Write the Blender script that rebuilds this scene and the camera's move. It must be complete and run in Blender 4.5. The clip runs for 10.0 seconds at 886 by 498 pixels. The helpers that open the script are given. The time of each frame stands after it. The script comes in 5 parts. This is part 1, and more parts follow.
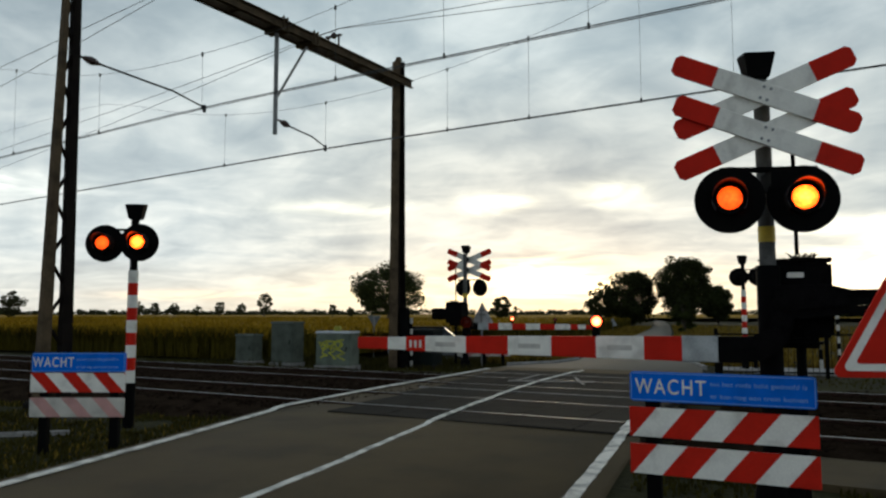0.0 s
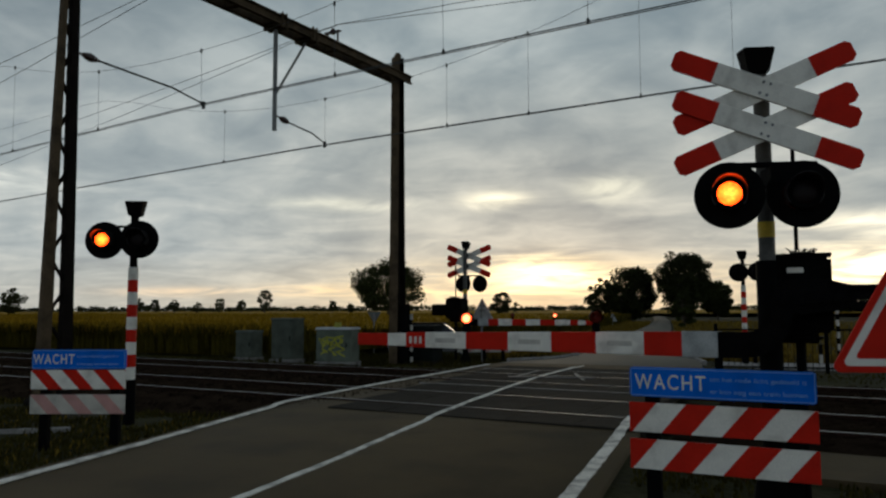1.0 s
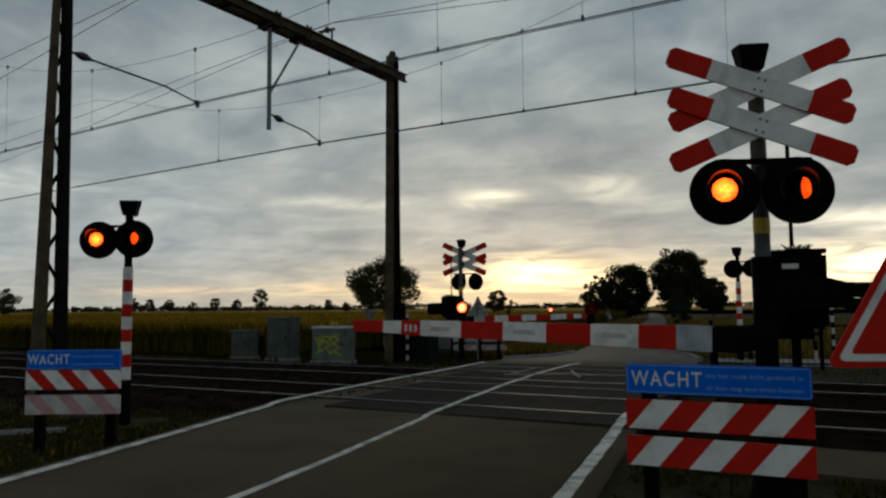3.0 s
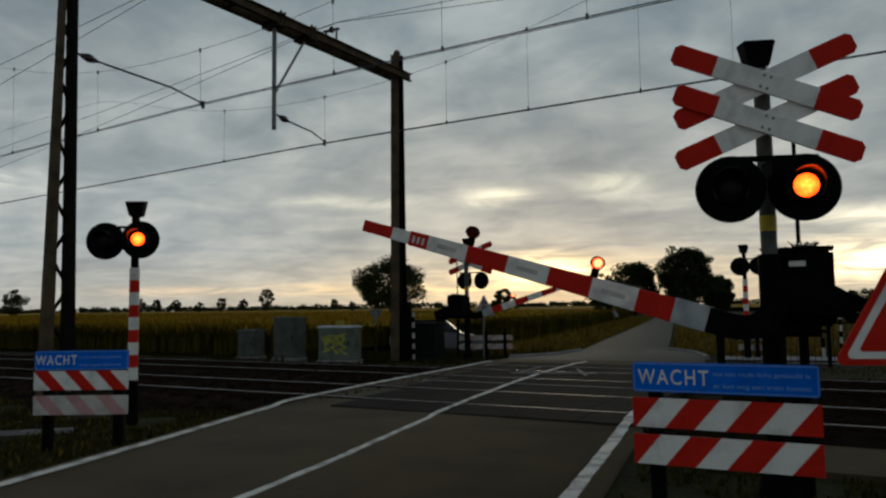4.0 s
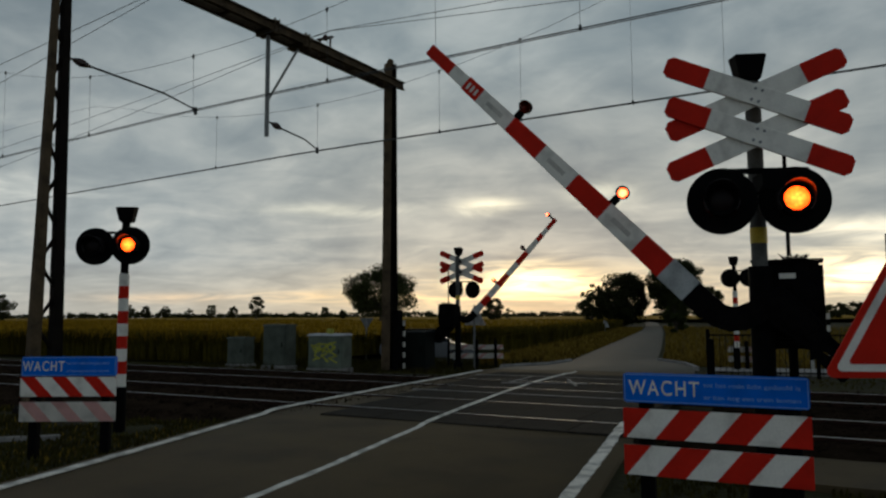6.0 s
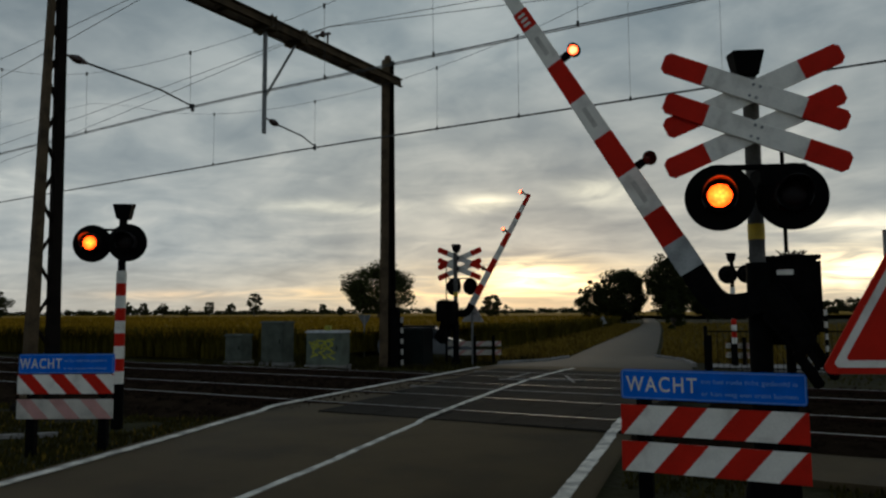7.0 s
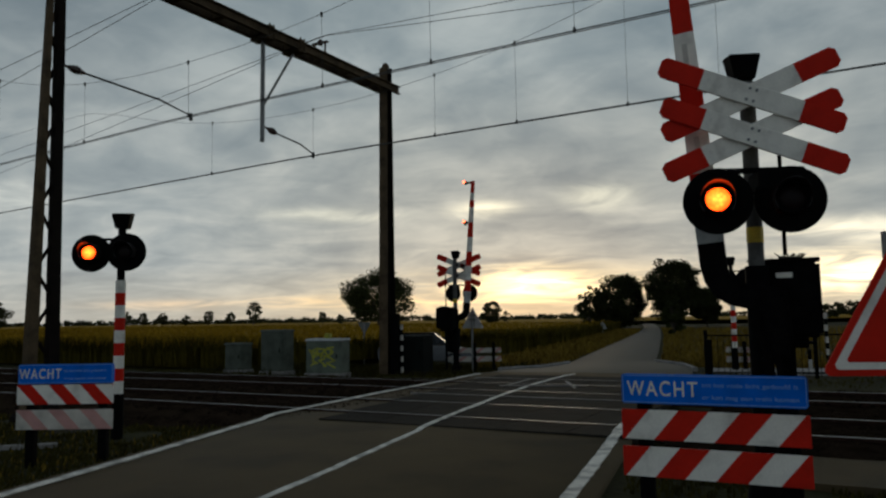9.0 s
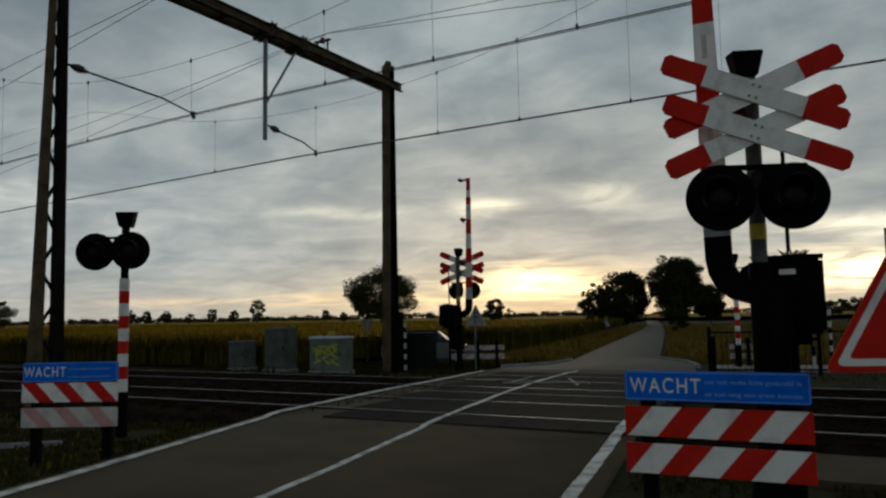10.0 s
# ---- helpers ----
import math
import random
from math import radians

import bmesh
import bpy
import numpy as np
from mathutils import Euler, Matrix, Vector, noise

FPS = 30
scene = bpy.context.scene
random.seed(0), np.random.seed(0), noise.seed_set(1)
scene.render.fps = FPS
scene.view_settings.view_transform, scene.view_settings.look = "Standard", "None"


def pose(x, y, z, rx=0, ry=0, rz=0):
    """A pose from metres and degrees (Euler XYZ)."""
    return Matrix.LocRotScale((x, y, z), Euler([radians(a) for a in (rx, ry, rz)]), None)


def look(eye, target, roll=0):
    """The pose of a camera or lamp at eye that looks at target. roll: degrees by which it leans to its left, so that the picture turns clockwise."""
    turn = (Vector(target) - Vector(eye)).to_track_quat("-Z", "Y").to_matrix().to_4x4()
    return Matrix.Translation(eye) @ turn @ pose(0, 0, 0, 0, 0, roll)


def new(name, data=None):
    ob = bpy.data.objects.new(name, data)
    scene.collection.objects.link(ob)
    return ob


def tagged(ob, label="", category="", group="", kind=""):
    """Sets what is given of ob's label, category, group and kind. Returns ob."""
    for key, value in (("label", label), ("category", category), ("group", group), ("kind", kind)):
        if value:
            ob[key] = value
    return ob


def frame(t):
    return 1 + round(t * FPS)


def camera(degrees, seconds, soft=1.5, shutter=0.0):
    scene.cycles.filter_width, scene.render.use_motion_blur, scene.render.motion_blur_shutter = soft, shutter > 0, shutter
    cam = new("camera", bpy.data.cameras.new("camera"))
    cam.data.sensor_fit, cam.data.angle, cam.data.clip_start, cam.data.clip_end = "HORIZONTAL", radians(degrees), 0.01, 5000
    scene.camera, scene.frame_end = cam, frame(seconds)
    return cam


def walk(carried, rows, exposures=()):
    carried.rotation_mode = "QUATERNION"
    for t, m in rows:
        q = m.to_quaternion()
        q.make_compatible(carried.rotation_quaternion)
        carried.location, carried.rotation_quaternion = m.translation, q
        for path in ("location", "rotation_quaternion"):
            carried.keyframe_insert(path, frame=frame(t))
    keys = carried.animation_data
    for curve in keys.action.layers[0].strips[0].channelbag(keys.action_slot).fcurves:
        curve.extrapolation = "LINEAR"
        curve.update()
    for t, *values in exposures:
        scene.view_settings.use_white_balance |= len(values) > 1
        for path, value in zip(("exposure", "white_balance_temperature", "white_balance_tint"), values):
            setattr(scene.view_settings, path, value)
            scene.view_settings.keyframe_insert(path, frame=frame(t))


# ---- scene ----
# ---- camera ----
cam = camera(62.19, 10.0, soft=2.35)
walk(cam, [
    (0.0, pose(0.005, -0.008, 1.351, 95.050, 0.018, 20.734)),
    (0.5, pose(0.008, -0.005, 1.354, 95.007, 0.291, 20.666)),
    (1.0, pose(0.006, -0.008, 1.352, 94.738, 0.170, 20.736)),
    (1.5, pose(0.000, -0.008, 1.349, 94.540, 0.364, 20.659)),
    (2.0, pose(0.004, -0.001, 1.349, 94.347, 0.349, 20.649)),
    (2.5, pose(0.000, -0.005, 1.348, 94.609, 0.446, 20.293)),
    (4.0, pose(0.001, -0.002, 1.352, 94.519, 0.763, 20.861)),
    (4.5, pose(-0.004, 0.001, 1.347, 94.454, 0.968, 20.913)),
    (5.0, pose(0.000, -0.001, 1.349, 95.100, 0.785, 20.832)),
    (5.5, pose(-0.003, -0.002, 1.351, 95.276, 0.324, 20.334)),
    (7.0, pose(-0.005, 0.007, 1.352, 94.952, 0.331, 19.985)),
    (7.5, pose(-0.001, 0.007, 1.352, 94.806, 0.412, 20.013)),
    (8.0, pose(-0.002, 0.007, 1.350, 94.697, 0.768, 19.915)),
    (8.5, pose(-0.003, 0.007, 1.350, 95.286, 0.813, 19.774)),
    (9.0, pose(-0.004, 0.006, 1.346, 95.493, 0.874, 19.970)),
    (9.5, pose(-0.002, 0.005, 1.351, 95.518, 1.038, 20.118)),
    (10.0, pose(-0.001, 0.001, 1.345, 95.307, 1.000, 20.217)),
], exposures=[(0.0, 0.87), (0.3, 0.62), (0.6, 0.34), (1.0, 0.17), (1.6, 0.04), (2.4, 0.0), (10.0, 0.0)])

# ---- world and sun: overcast dusk with a glow low in the west ----
SUN_AZ, SUN_EL = 12.5, 3.2          # degrees left of the road's direction, above the horizon
sun_way = Vector((-math.sin(radians(SUN_AZ)) * math.cos(radians(SUN_EL)),
                  math.cos(radians(SUN_AZ)) * math.cos(radians(SUN_EL)), math.sin(radians(SUN_EL))))


def make_world():
    world = bpy.data.worlds.new("dusk_sky")
    scene.world = world
    world.use_nodes = True
    nt = world.node_tree
    nt.nodes.clear()
    N = nt.nodes.new

    def link(a, b):
        nt.links.new(a, b)

    def math_node(op, a, b=None, clamp=False):
        n = N("ShaderNodeMath")
        n.operation, n.use_clamp = op, clamp
        for i, v in enumerate((a, b)):
            if v is None:
                continue
            if isinstance(v, (int, float)):
                n.inputs[i].default_value = v
            else:
                link(v, n.inputs[i])
        return n.outputs[0]

    def ramp(fac, stops):
        n = N("ShaderNodeValToRGB")
        e = n.color_ramp.elements
        while len(e) < len(stops):
            e.new(0.5)
        for el, (p, c) in zip(e, stops):
            el.position, el.color = p, (*c, 1)
        link(fac, n.inputs[0])
        return n.outputs[0]

    def mix(fac, a, b, kind="MIX"):
        n = N("ShaderNodeMix")
        n.data_type, n.blend_type = "RGBA", kind
        for s, v in ((n.inputs[0], fac), (n.inputs[6], a), (n.inputs[7], b)):
            if isinstance(v, (int, float)):
                s.default_value = v
            elif isinstance(v, tuple):
                s.default_value = (*v, 1)
            else:
                link(v, s)
        return n.outputs[2]

    tc = N("ShaderNodeTexCoord").outputs["Generated"]
    sep = N("ShaderNodeSeparateXYZ")
    link(tc, sep.inputs[0])
    x, y, z = sep.outputs
    zc = math_node("MAXIMUM", z, 0.0)
    den = math_node("ADD", zc, 0.34)
    comb = N("ShaderNodeCombineXYZ")
    link(math_node("DIVIDE", x, den), comb.inputs[0])
    link(math_node("DIVIDE", y, den), comb.inputs[1])

    # low cloud seen nearly edge-on draws out into streaks
    den2 = math_node("ADD", zc, 0.10)
    flat = N("ShaderNodeCombineXYZ")
    link(math_node("DIVIDE", x, den2), flat.inputs[0])
    link(math_node("DIVIDE", y, den2), flat.inputs[1])

    def clouds(scale, detail, dist, off, sheet):
        mp = N("ShaderNodeMapping")
        mp.inputs["Location"].default_value = off
        mp.inputs["Rotation"].default_value = (0, 0, radians(16))
        mp.inputs["Scale"].default_value = (0.95, 1.05, 1)
        link(sheet.outputs[0], mp.inputs[0])
        n = N("ShaderNodeTexNoise")
        n.inputs["Scale"].default_value, n.inputs["Detail"].default_value = scale, detail
        n.inputs["Distortion"].default_value, n.inputs["Roughness"].default_value = dist, 0.52
        link(mp.outputs[0], n.inputs["Vector"])
        return n.outputs["Fac"]

    big = clouds(2.0, 5, 0.9, (3.1, 1.7, 0), comb)
    small = clouds(7.5, 6, 0.6, (0.4, 5.2, 0), comb)
    streak = clouds(1.5, 6, 0.8, (1.3, 0.6, 0), flat)
    body = math_node("ADD", math_node("MULTIPLY", big, 0.40), math_node("ADD", math_node("MULTIPLY", small, 0.22), math_node("MULTIPLY", streak, 0.38)))
    high = ramp(body, [(0.36, (0.140, 0.186, 0.214)), (0.48, (0.217, 0.261, 0.280)), (0.62, (0.345, 0.385, 0.39))])
    low = ramp(body, [(0.36, (0.235, 0.250, 0.250)), (0.48, (0.335, 0.342, 0.318)), (0.62, (0.50, 0.485, 0.42))])
    t_low = ramp(zc, [(0.06, (1, 1, 1)), (0.34, (0, 0, 0))])
    # warm low cloud about the sunset, cool further round
    cool = ramp(body, [(0.36, (0.215, 0.245, 0.262)), (0.48, (0.300, 0.332, 0.340)), (0.62, (0.44, 0.455, 0.435))])
    az = math_node("ARCTAN2", x, y)
    away = math_node("ABSOLUTE", math_node("DIVIDE", math_node("SUBTRACT", az, radians(-9.0)), radians(42.0)))
    low = mix(ramp(away, [(0.35, (0, 0, 0)), (0.75, (1, 1, 1))]), low, cool)
    col = mix(t_low, high, low)
    # cream band just over the horizon
    band = ramp(zc, [(0.0, (1, 1, 1)), (0.030, (0.6, 0.6, 0.6)), (0.075, (0, 0, 0))])
    col = mix(math_node("MULTIPLY", band, math_node("SUBTRACT", 0.7, math_node("MULTIPLY", away, 0.5, True))), col, (0.60, 0.48, 0.29))
    # gaps in the cloud with the sun behind: bearing, height, half-widths, light
    ragged = ramp(streak, [(0.38, (0.30, 0.30, 0.30)), (0.60, (1.2, 1.2, 1.2))])
    for a0, z0, wa, wz, c in ((-13.0, 0.047, 3.7, 0.018, (1.8, 1.35, 0.62)), (-12.5, 0.042, 11.0, 0.027, (0.36, 0.24, 0.075)), (-22.0, 0.024, 7.0, 0.011, (0.26, 0.16, 0.03)),
                              (-31.0, 0.026, 4.0, 0.007, (0.32, 0.19, 0.05)), (-40.0, 0.024, 4.5, 0.006, (0.28, 0.16, 0.05)), (9.4, 0.050, 4.2, 0.024, (1.3, 1.0, 0.52)),
                              (9.8, 0.098, 3.4, 0.014, (0.7, 0.6, 0.4)), (-16.5, 0.147, 2.2, 0.011, (0.6, 0.52, 0.33)), (-7.7, 0.162, 2.4, 0.019, (0.34, 0.31, 0.21)),
                              (-28.5, 0.142, 4.4, 0.009, (0.36, 0.33, 0.23)), (-50.5, 0.155, 3.6, 0.012, (0.35, 0.33, 0.27))):
        da = math_node("DIVIDE", math_node("SUBTRACT", az, radians(a0)), radians(wa))
        dz = math_node("DIVIDE", math_node("SUBTRACT", z, z0), wz)
        r2 = math_node("ADD", math_node("MULTIPLY", da, da), math_node("MULTIPLY", dz, dz))
        g = math_node("EXPONENT", math_node("MULTIPLY", r2, -1.0))
        col = mix(math_node("MULTIPLY", g, ragged), col, c, "ADD")
    # sky darker to both sides of the sunset, slightly brighter between, higher up
    side = math_node("DIVIDE", math_node("SUBTRACT", az, radians(-17.0)), radians(30.0))
    side = math_node("MULTIPLY", math_node("MULTIPLY", side, side, True), ramp(zc, [(0.14, (0, 0, 0)), (0.34, (1, 1, 1))]))
    thick = ramp(side, [(0.0, (1.13, 1.125, 1.11)), (1.0, (0.80, 0.82, 0.84))])
    col = mix(1.0, col, thick, "MULTIPLY")
    # unseen sky overhead and away from the sunset dimmed to control the ground's light
    over = ramp(zc, [(0.40, (1, 1, 1)), (0.75, (0.60, 0.60, 0.62))])
    col = mix(1.0, col, over, "MULTIPLY")
    dot = N("ShaderNodeVectorMath")
    dot.operation = "DOT_PRODUCT"
    link(tc, dot.inputs[0])
    dot.inputs[1].default_value = sun_way
    west = ramp(math_node("ADD", math_node("MULTIPLY", dot.outputs["Value"], 0.5), 0.5), [(0.15, (0.85, 0.88, 0.95)), (0.78, (1, 1, 1))])
    col = mix(1.0, col, west, "MULTIPLY")
    # the clear sky above the cloud adds a little blue
    sky = N("ShaderNodeTexSky")
    sky.sky_type, sky.sun_disc = "NISHITA", False
    sky.sun_elevation, sky.sun_rotation = radians(SUN_EL), radians(-SUN_AZ)
    col = mix(0.003, col, sky.outputs[0], "ADD")
    bg = N("ShaderNodeBackground")
    bg.inputs["Strength"].default_value = 1.1
    link(col, bg.inputs["Color"])
    out = N("ShaderNodeOutputWorld")
    link(bg.outputs[0], out.inputs[0])


make_world()
sun_data = bpy.data.lights.new("sun", "SUN")
sun_data.energy, sun_data.angle, sun_data.color = 0.2, radians(12), (1.0, 0.78, 0.5)
sun_lamp = new("sun", sun_data)
sun_lamp.matrix_world = look(sun_way * 60, (0, 0, 0))

# ---- materials ----


def material(name, base, rough=0.6, metal=0.0, var=0.25, scale=6.0, fine=60.0, bump=0.15, stain=None, spec=0.5, island=0.0, coat=0.0):
    """Base colour broken up by coarse stains and fine grain, with bump; island: spread of lightness from piece to piece."""
    m = bpy.data.materials.new(name)
    m.use_nodes = True
    nt = m.node_tree
    b = nt.nodes["Principled BSDF"]
    N, L = nt.nodes.new, nt.links.new
    tc = N("ShaderNodeTexCoord").outputs["Object"]

    def noisy(s, detail):
        n = N("ShaderNodeTexNoise")
        n.inputs["Scale"].default_value, n.inputs["Detail"].default_value = s, detail
        L(tc, n.inputs["Vector"])
        return n.outputs["Fac"]

    coarse, grain = noisy(scale, 4), noisy(fine, 2)
    r = N("ShaderNodeValToRGB")
    dark = stain or tuple(c * (1 - var) for c in base)
    light = tuple(min(1, c * (1 + var * 0.6)) for c in base)
    r.color_ramp.elements[0].position, r.color_ramp.elements[0].color = 0.34, (*dark, 1)
    r.color_ramp.elements[1].position, r.color_ramp.elements[1].color = 0.66, (*light, 1)
    e = r.color_ramp.elements.new(0.5)
    e.color = (*base, 1)
    L(coarse, r.inputs[0])
    mx = N("ShaderNodeMix")
    mx.data_type, mx.blend_type = "RGBA", "MULTIPLY"
    mx.inputs[0].default_value = min(1, var)
    L(r.outputs[0], mx.inputs[6])
    g = N("ShaderNodeMapRange")
    g.inputs["From Min"].default_value, g.inputs["From Max"].default_value = 0.3, 0.7
    g.inputs["To Min"].default_value, g.inputs["To Max"].default_value = 0.45, 1.35
    L(grain, g.inputs["Value"])
    L(g.outputs[0], mx.inputs[7])
    last = mx.outputs[2]
    if island:
        geo = N("ShaderNodeNewGeometry")
        inf = N("ShaderNodeObjectInfo")
        add = N("ShaderNodeMath")
        add.operation = "ADD"
        L(geo.outputs["Random Per Island"], add.inputs[0])
        L(inf.outputs["Random"], add.inputs[1])
        mr = N("ShaderNodeMapRange")
        mr.inputs["From Max"].default_value = 2.0
        mr.inputs["To Min"].default_value, mr.inputs["To Max"].default_value = 1 - island, 1 + island
        L(add.outputs[0], mr.inputs["Value"])
        m2 = N("ShaderNodeMix")
        m2.data_type, m2.blend_type = "RGBA", "MULTIPLY"
        m2.inputs[0].default_value = 1
        L(last, m2.inputs[6])
        L(mr.outputs[0], m2.inputs[7])
        last = m2.outputs[2]
    L(last, b.inputs["Base Color"])
    b.inputs["Roughness"].default_value, b.inputs["Metallic"].default_value = rough, metal
    b.inputs["Specular IOR Level"].default_value = spec
    b.inputs["Coat Weight"].default_value = coat
    rr = N("ShaderNodeMapRange")
    rr.inputs["To Min"].default_value, rr.inputs["To Max"].default_value = max(0.05, rough - 0.14), min(1, rough + 0.14)
    L(coarse, rr.inputs["Value"])
    L(rr.outputs[0], b.inputs["Roughness"])
    if bump:
        bp = N("ShaderNodeBump")
        bp.inputs["Strength"].default_value, bp.inputs["Distance"].default_value = bump, 0.02
        L(grain, bp.inputs["Height"])
        L(bp.outputs[0], b.inputs["Normal"])
    return m


def lit_material(name, core, rim, radius, strength):
    """A lit signal lens: bright in the middle, redder to the edge, with the lens's cells."""
    m = bpy.data.materials.new(name)
    m.use_nodes = True
    nt = m.node_tree
    b = nt.nodes["Principled BSDF"]
    N, L = nt.nodes.new, nt.links.new
    tc = N("ShaderNodeTexCoord").outputs["Object"]
    ln = N("ShaderNodeVectorMath")
    ln.operation = "LENGTH"
    L(tc, ln.inputs[0])
    r = N("ShaderNodeValToRGB")
    r.color_ramp.elements[0].position, r.color_ramp.elements[0].color = 0.2 * radius, (*core, 1)
    r.color_ramp.elements[1].position, r.color_ramp.elements[1].color = radius, (*rim, 1)
    L(ln.outputs["Value"], r.inputs[0])
    v = N("ShaderNodeTexVoronoi")
    v.inputs["Scale"].default_value = 34
    L(tc, v.inputs["Vector"])
    mr = N("ShaderNodeMapRange")
    mr.inputs["To Min"].default_value, mr.inputs["To Max"].default_value = 1.25 * strength, 0.45 * strength
    L(v.outputs["Distance"], mr.inputs["Value"])
    b.inputs["Base Color"].default_value = (0.3, 0.02, 0.01, 1)
    L(r.outputs[0], b.inputs["Emission Color"])
    L(mr.outputs[0], b.inputs["Emission Strength"])
    return m


ASPHALT = material("asphalt", (0.092, 0.066, 0.032), 0.92, spec=0.2, var=0.32, scale=0.9, fine=140, bump=0.35)
ASPHALT_NEW = material("crossing_asphalt", (0.029, 0.026, 0.021), 0.95, spec=0.05, var=0.3, scale=1.3, fine=120, bump=0.3, island=0.14)
FAR_ROAD = material("pale_asphalt", (0.080, 0.066, 0.044), 0.8, var=0.25, scale=0.5, fine=90, bump=0.2)
ROAD_PAINT = material("road_paint", (0.78, 0.75, 0.67), 0.8, spec=0.15, var=0.35, scale=5, fine=90, bump=0.2, stain=(0.42, 0.405, 0.36))
KERB = material("kerb_concrete", (0.26, 0.25, 0.235), 0.9, spec=0.15, var=0.3, scale=4, fine=80, island=0.2)
GROUND = material("verge_soil_grass", (0.035, 0.034, 0.014), 1.0, spec=0.05, var=0.5, scale=0.7, fine=16, bump=0.8, stain=(0.03, 0.026, 0.016))
GRASS = material("grass_blades", (0.046, 0.040, 0.009), 0.9, spec=0.02, var=0.35, scale=1.5, fine=20, bump=0.0, island=0.5)
DRY_GRASS = material("dry_grass", (0.185, 0.122, 0.020), 0.95, spec=0.03, var=0.35, scale=1.2, fine=20, bump=0.0, island=0.45)
CROP = material("ripe_crop", (0.29, 0.172, 0.012), 0.95, spec=0.03, var=0.35, scale=0.12, fine=4, bump=0.3, island=0.4)
CROP_LEAF = material("crop_leaf", (0.078, 0.062, 0.008), 0.95, spec=0.03, var=0.35, scale=0.4, fine=8, bump=0.0, island=0.5)
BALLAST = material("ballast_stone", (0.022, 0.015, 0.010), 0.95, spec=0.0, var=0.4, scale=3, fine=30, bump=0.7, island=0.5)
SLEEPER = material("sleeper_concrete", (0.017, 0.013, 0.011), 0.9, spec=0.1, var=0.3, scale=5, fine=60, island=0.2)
RAIL_RUST = material("rail_rust", (0.03, 0.016, 0.011), 0.9, metal=0.0, spec=0.1, var=0.35, scale=8, fine=90)
RAIL_TOP = material("polished_rail", (0.19, 0.195, 0.205), 0.48, metal=1.0, var=0.15, scale=5, fine=120, bump=0.03)
GALV = material("galvanised_steel", (0.22, 0.225, 0.22), 0.6, metal=0.3, spec=0.25, var=0.2, scale=9, fine=70, bump=0.06)
POLE_GREY = material("dull_zinc", (0.105, 0.105, 0.098), 0.7, metal=0.2, spec=0.2, var=0.3, scale=7, fine=60, bump=0.08)
BLACK = material("black_paint", (0.0045, 0.0045, 0.0045), 0.75, var=0.3, scale=8, fine=90, bump=0.06, spec=0.03)
BLACK_CAST = material("black_cast_iron", (0.0045, 0.0042, 0.0042), 0.7, var=0.4, scale=11, fine=60, bump=0.2, spec=0.03)
RED = material("red_reflective", (0.57, 0.020, 0.009), 0.55, spec=0.08, var=0.14, scale=5, fine=110, bump=0.03)
WHITE = material("white_reflective", (0.82, 0.79, 0.71), 0.55, spec=0.2, var=0.12, scale=6, fine=110, bump=0.03, stain=(0.62, 0.59, 0.52))
FADED = material("faded_red", (0.52, 0.27, 0.24), 0.6, var=0.2, scale=6, fine=90, bump=0.03)
DIRTY_WHITE = material("dirty_white", (0.55, 0.52, 0.455), 0.6, var=0.25, scale=5, fine=90, bump=0.03)
GREY_PAINT = material("grey_paint", (0.13, 0.14, 0.135), 0.6, spec=0.25, var=0.15, scale=6, fine=90, bump=0.04)
BLUE = material("blue_reflective", (0.003, 0.15, 0.68), 0.55, spec=0.06, var=0.12, scale=5, fine=110, bump=0.02)
PALE_BLUE = material("pale_blue_print", (0.17, 0.36, 0.72), 0.5, var=0.1, scale=8, fine=90, bump=0)
YELLOW = material("yellow_band", (0.62, 0.42, 0.02), 0.5, var=0.2, scale=9, fine=80, bump=0.04)
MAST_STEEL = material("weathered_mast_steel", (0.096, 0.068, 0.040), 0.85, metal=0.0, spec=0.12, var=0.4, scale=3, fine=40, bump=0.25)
# mast steel again, near black: shade put into the base colour
MAST_SHADE = material("shaded_mast_steel", (0.012, 0.009, 0.007), 0.85, spec=0.08, var=0.4, scale=3, fine=40, bump=0.25)
WIRE = material("copper_wire", (0.06, 0.062, 0.06), 0.5, metal=0.4, var=0.15, scale=6, fine=50, bump=0)
PORCELAIN = material("brown_porcelain", (0.05, 0.025, 0.018), 0.25, var=0.2, scale=10, fine=60, bump=0)
CABINET = material("cabinet_grey_green", (0.13, 0.155, 0.12), 0.7, spec=0.2, var=0.3, scale=3, fine=60, bump=0.06)
CABINET_DARK = material("cabinet_dark_green", (0.008, 0.011, 0.010), 0.7, spec=0.1, var=0.3, scale=3, fine=60, bump=0.06)
CABINET_GREY = material("cabinet_dull_grey", (0.085, 0.098, 0.078), 0.75, spec=0.15, var=0.3, scale=3, fine=60, bump=0.06)
GRAFFITI = material("graffiti_yellow", (0.36, 0.36, 0.03), 0.6, var=0.35, scale=9, fine=60, bump=0)
BARK = material("bark", (0.06, 0.048, 0.036), 0.9, var=0.4, scale=5, fine=40, bump=0.6)
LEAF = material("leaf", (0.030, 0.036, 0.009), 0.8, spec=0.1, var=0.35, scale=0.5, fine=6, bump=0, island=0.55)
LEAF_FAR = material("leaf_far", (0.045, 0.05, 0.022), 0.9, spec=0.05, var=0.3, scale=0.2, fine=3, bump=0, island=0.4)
CAR_PAINT = material("car_paint_grey", (0.13, 0.14, 0.15), 0.35, metal=0.35, var=0.1, scale=4, fine=60, bump=0, coat=0.4)
CAR_GLASS = material("car_glass", (0.010, 0.012, 0.014), 0.25, var=0.1, scale=4, fine=60, bump=0, spec=0.3)
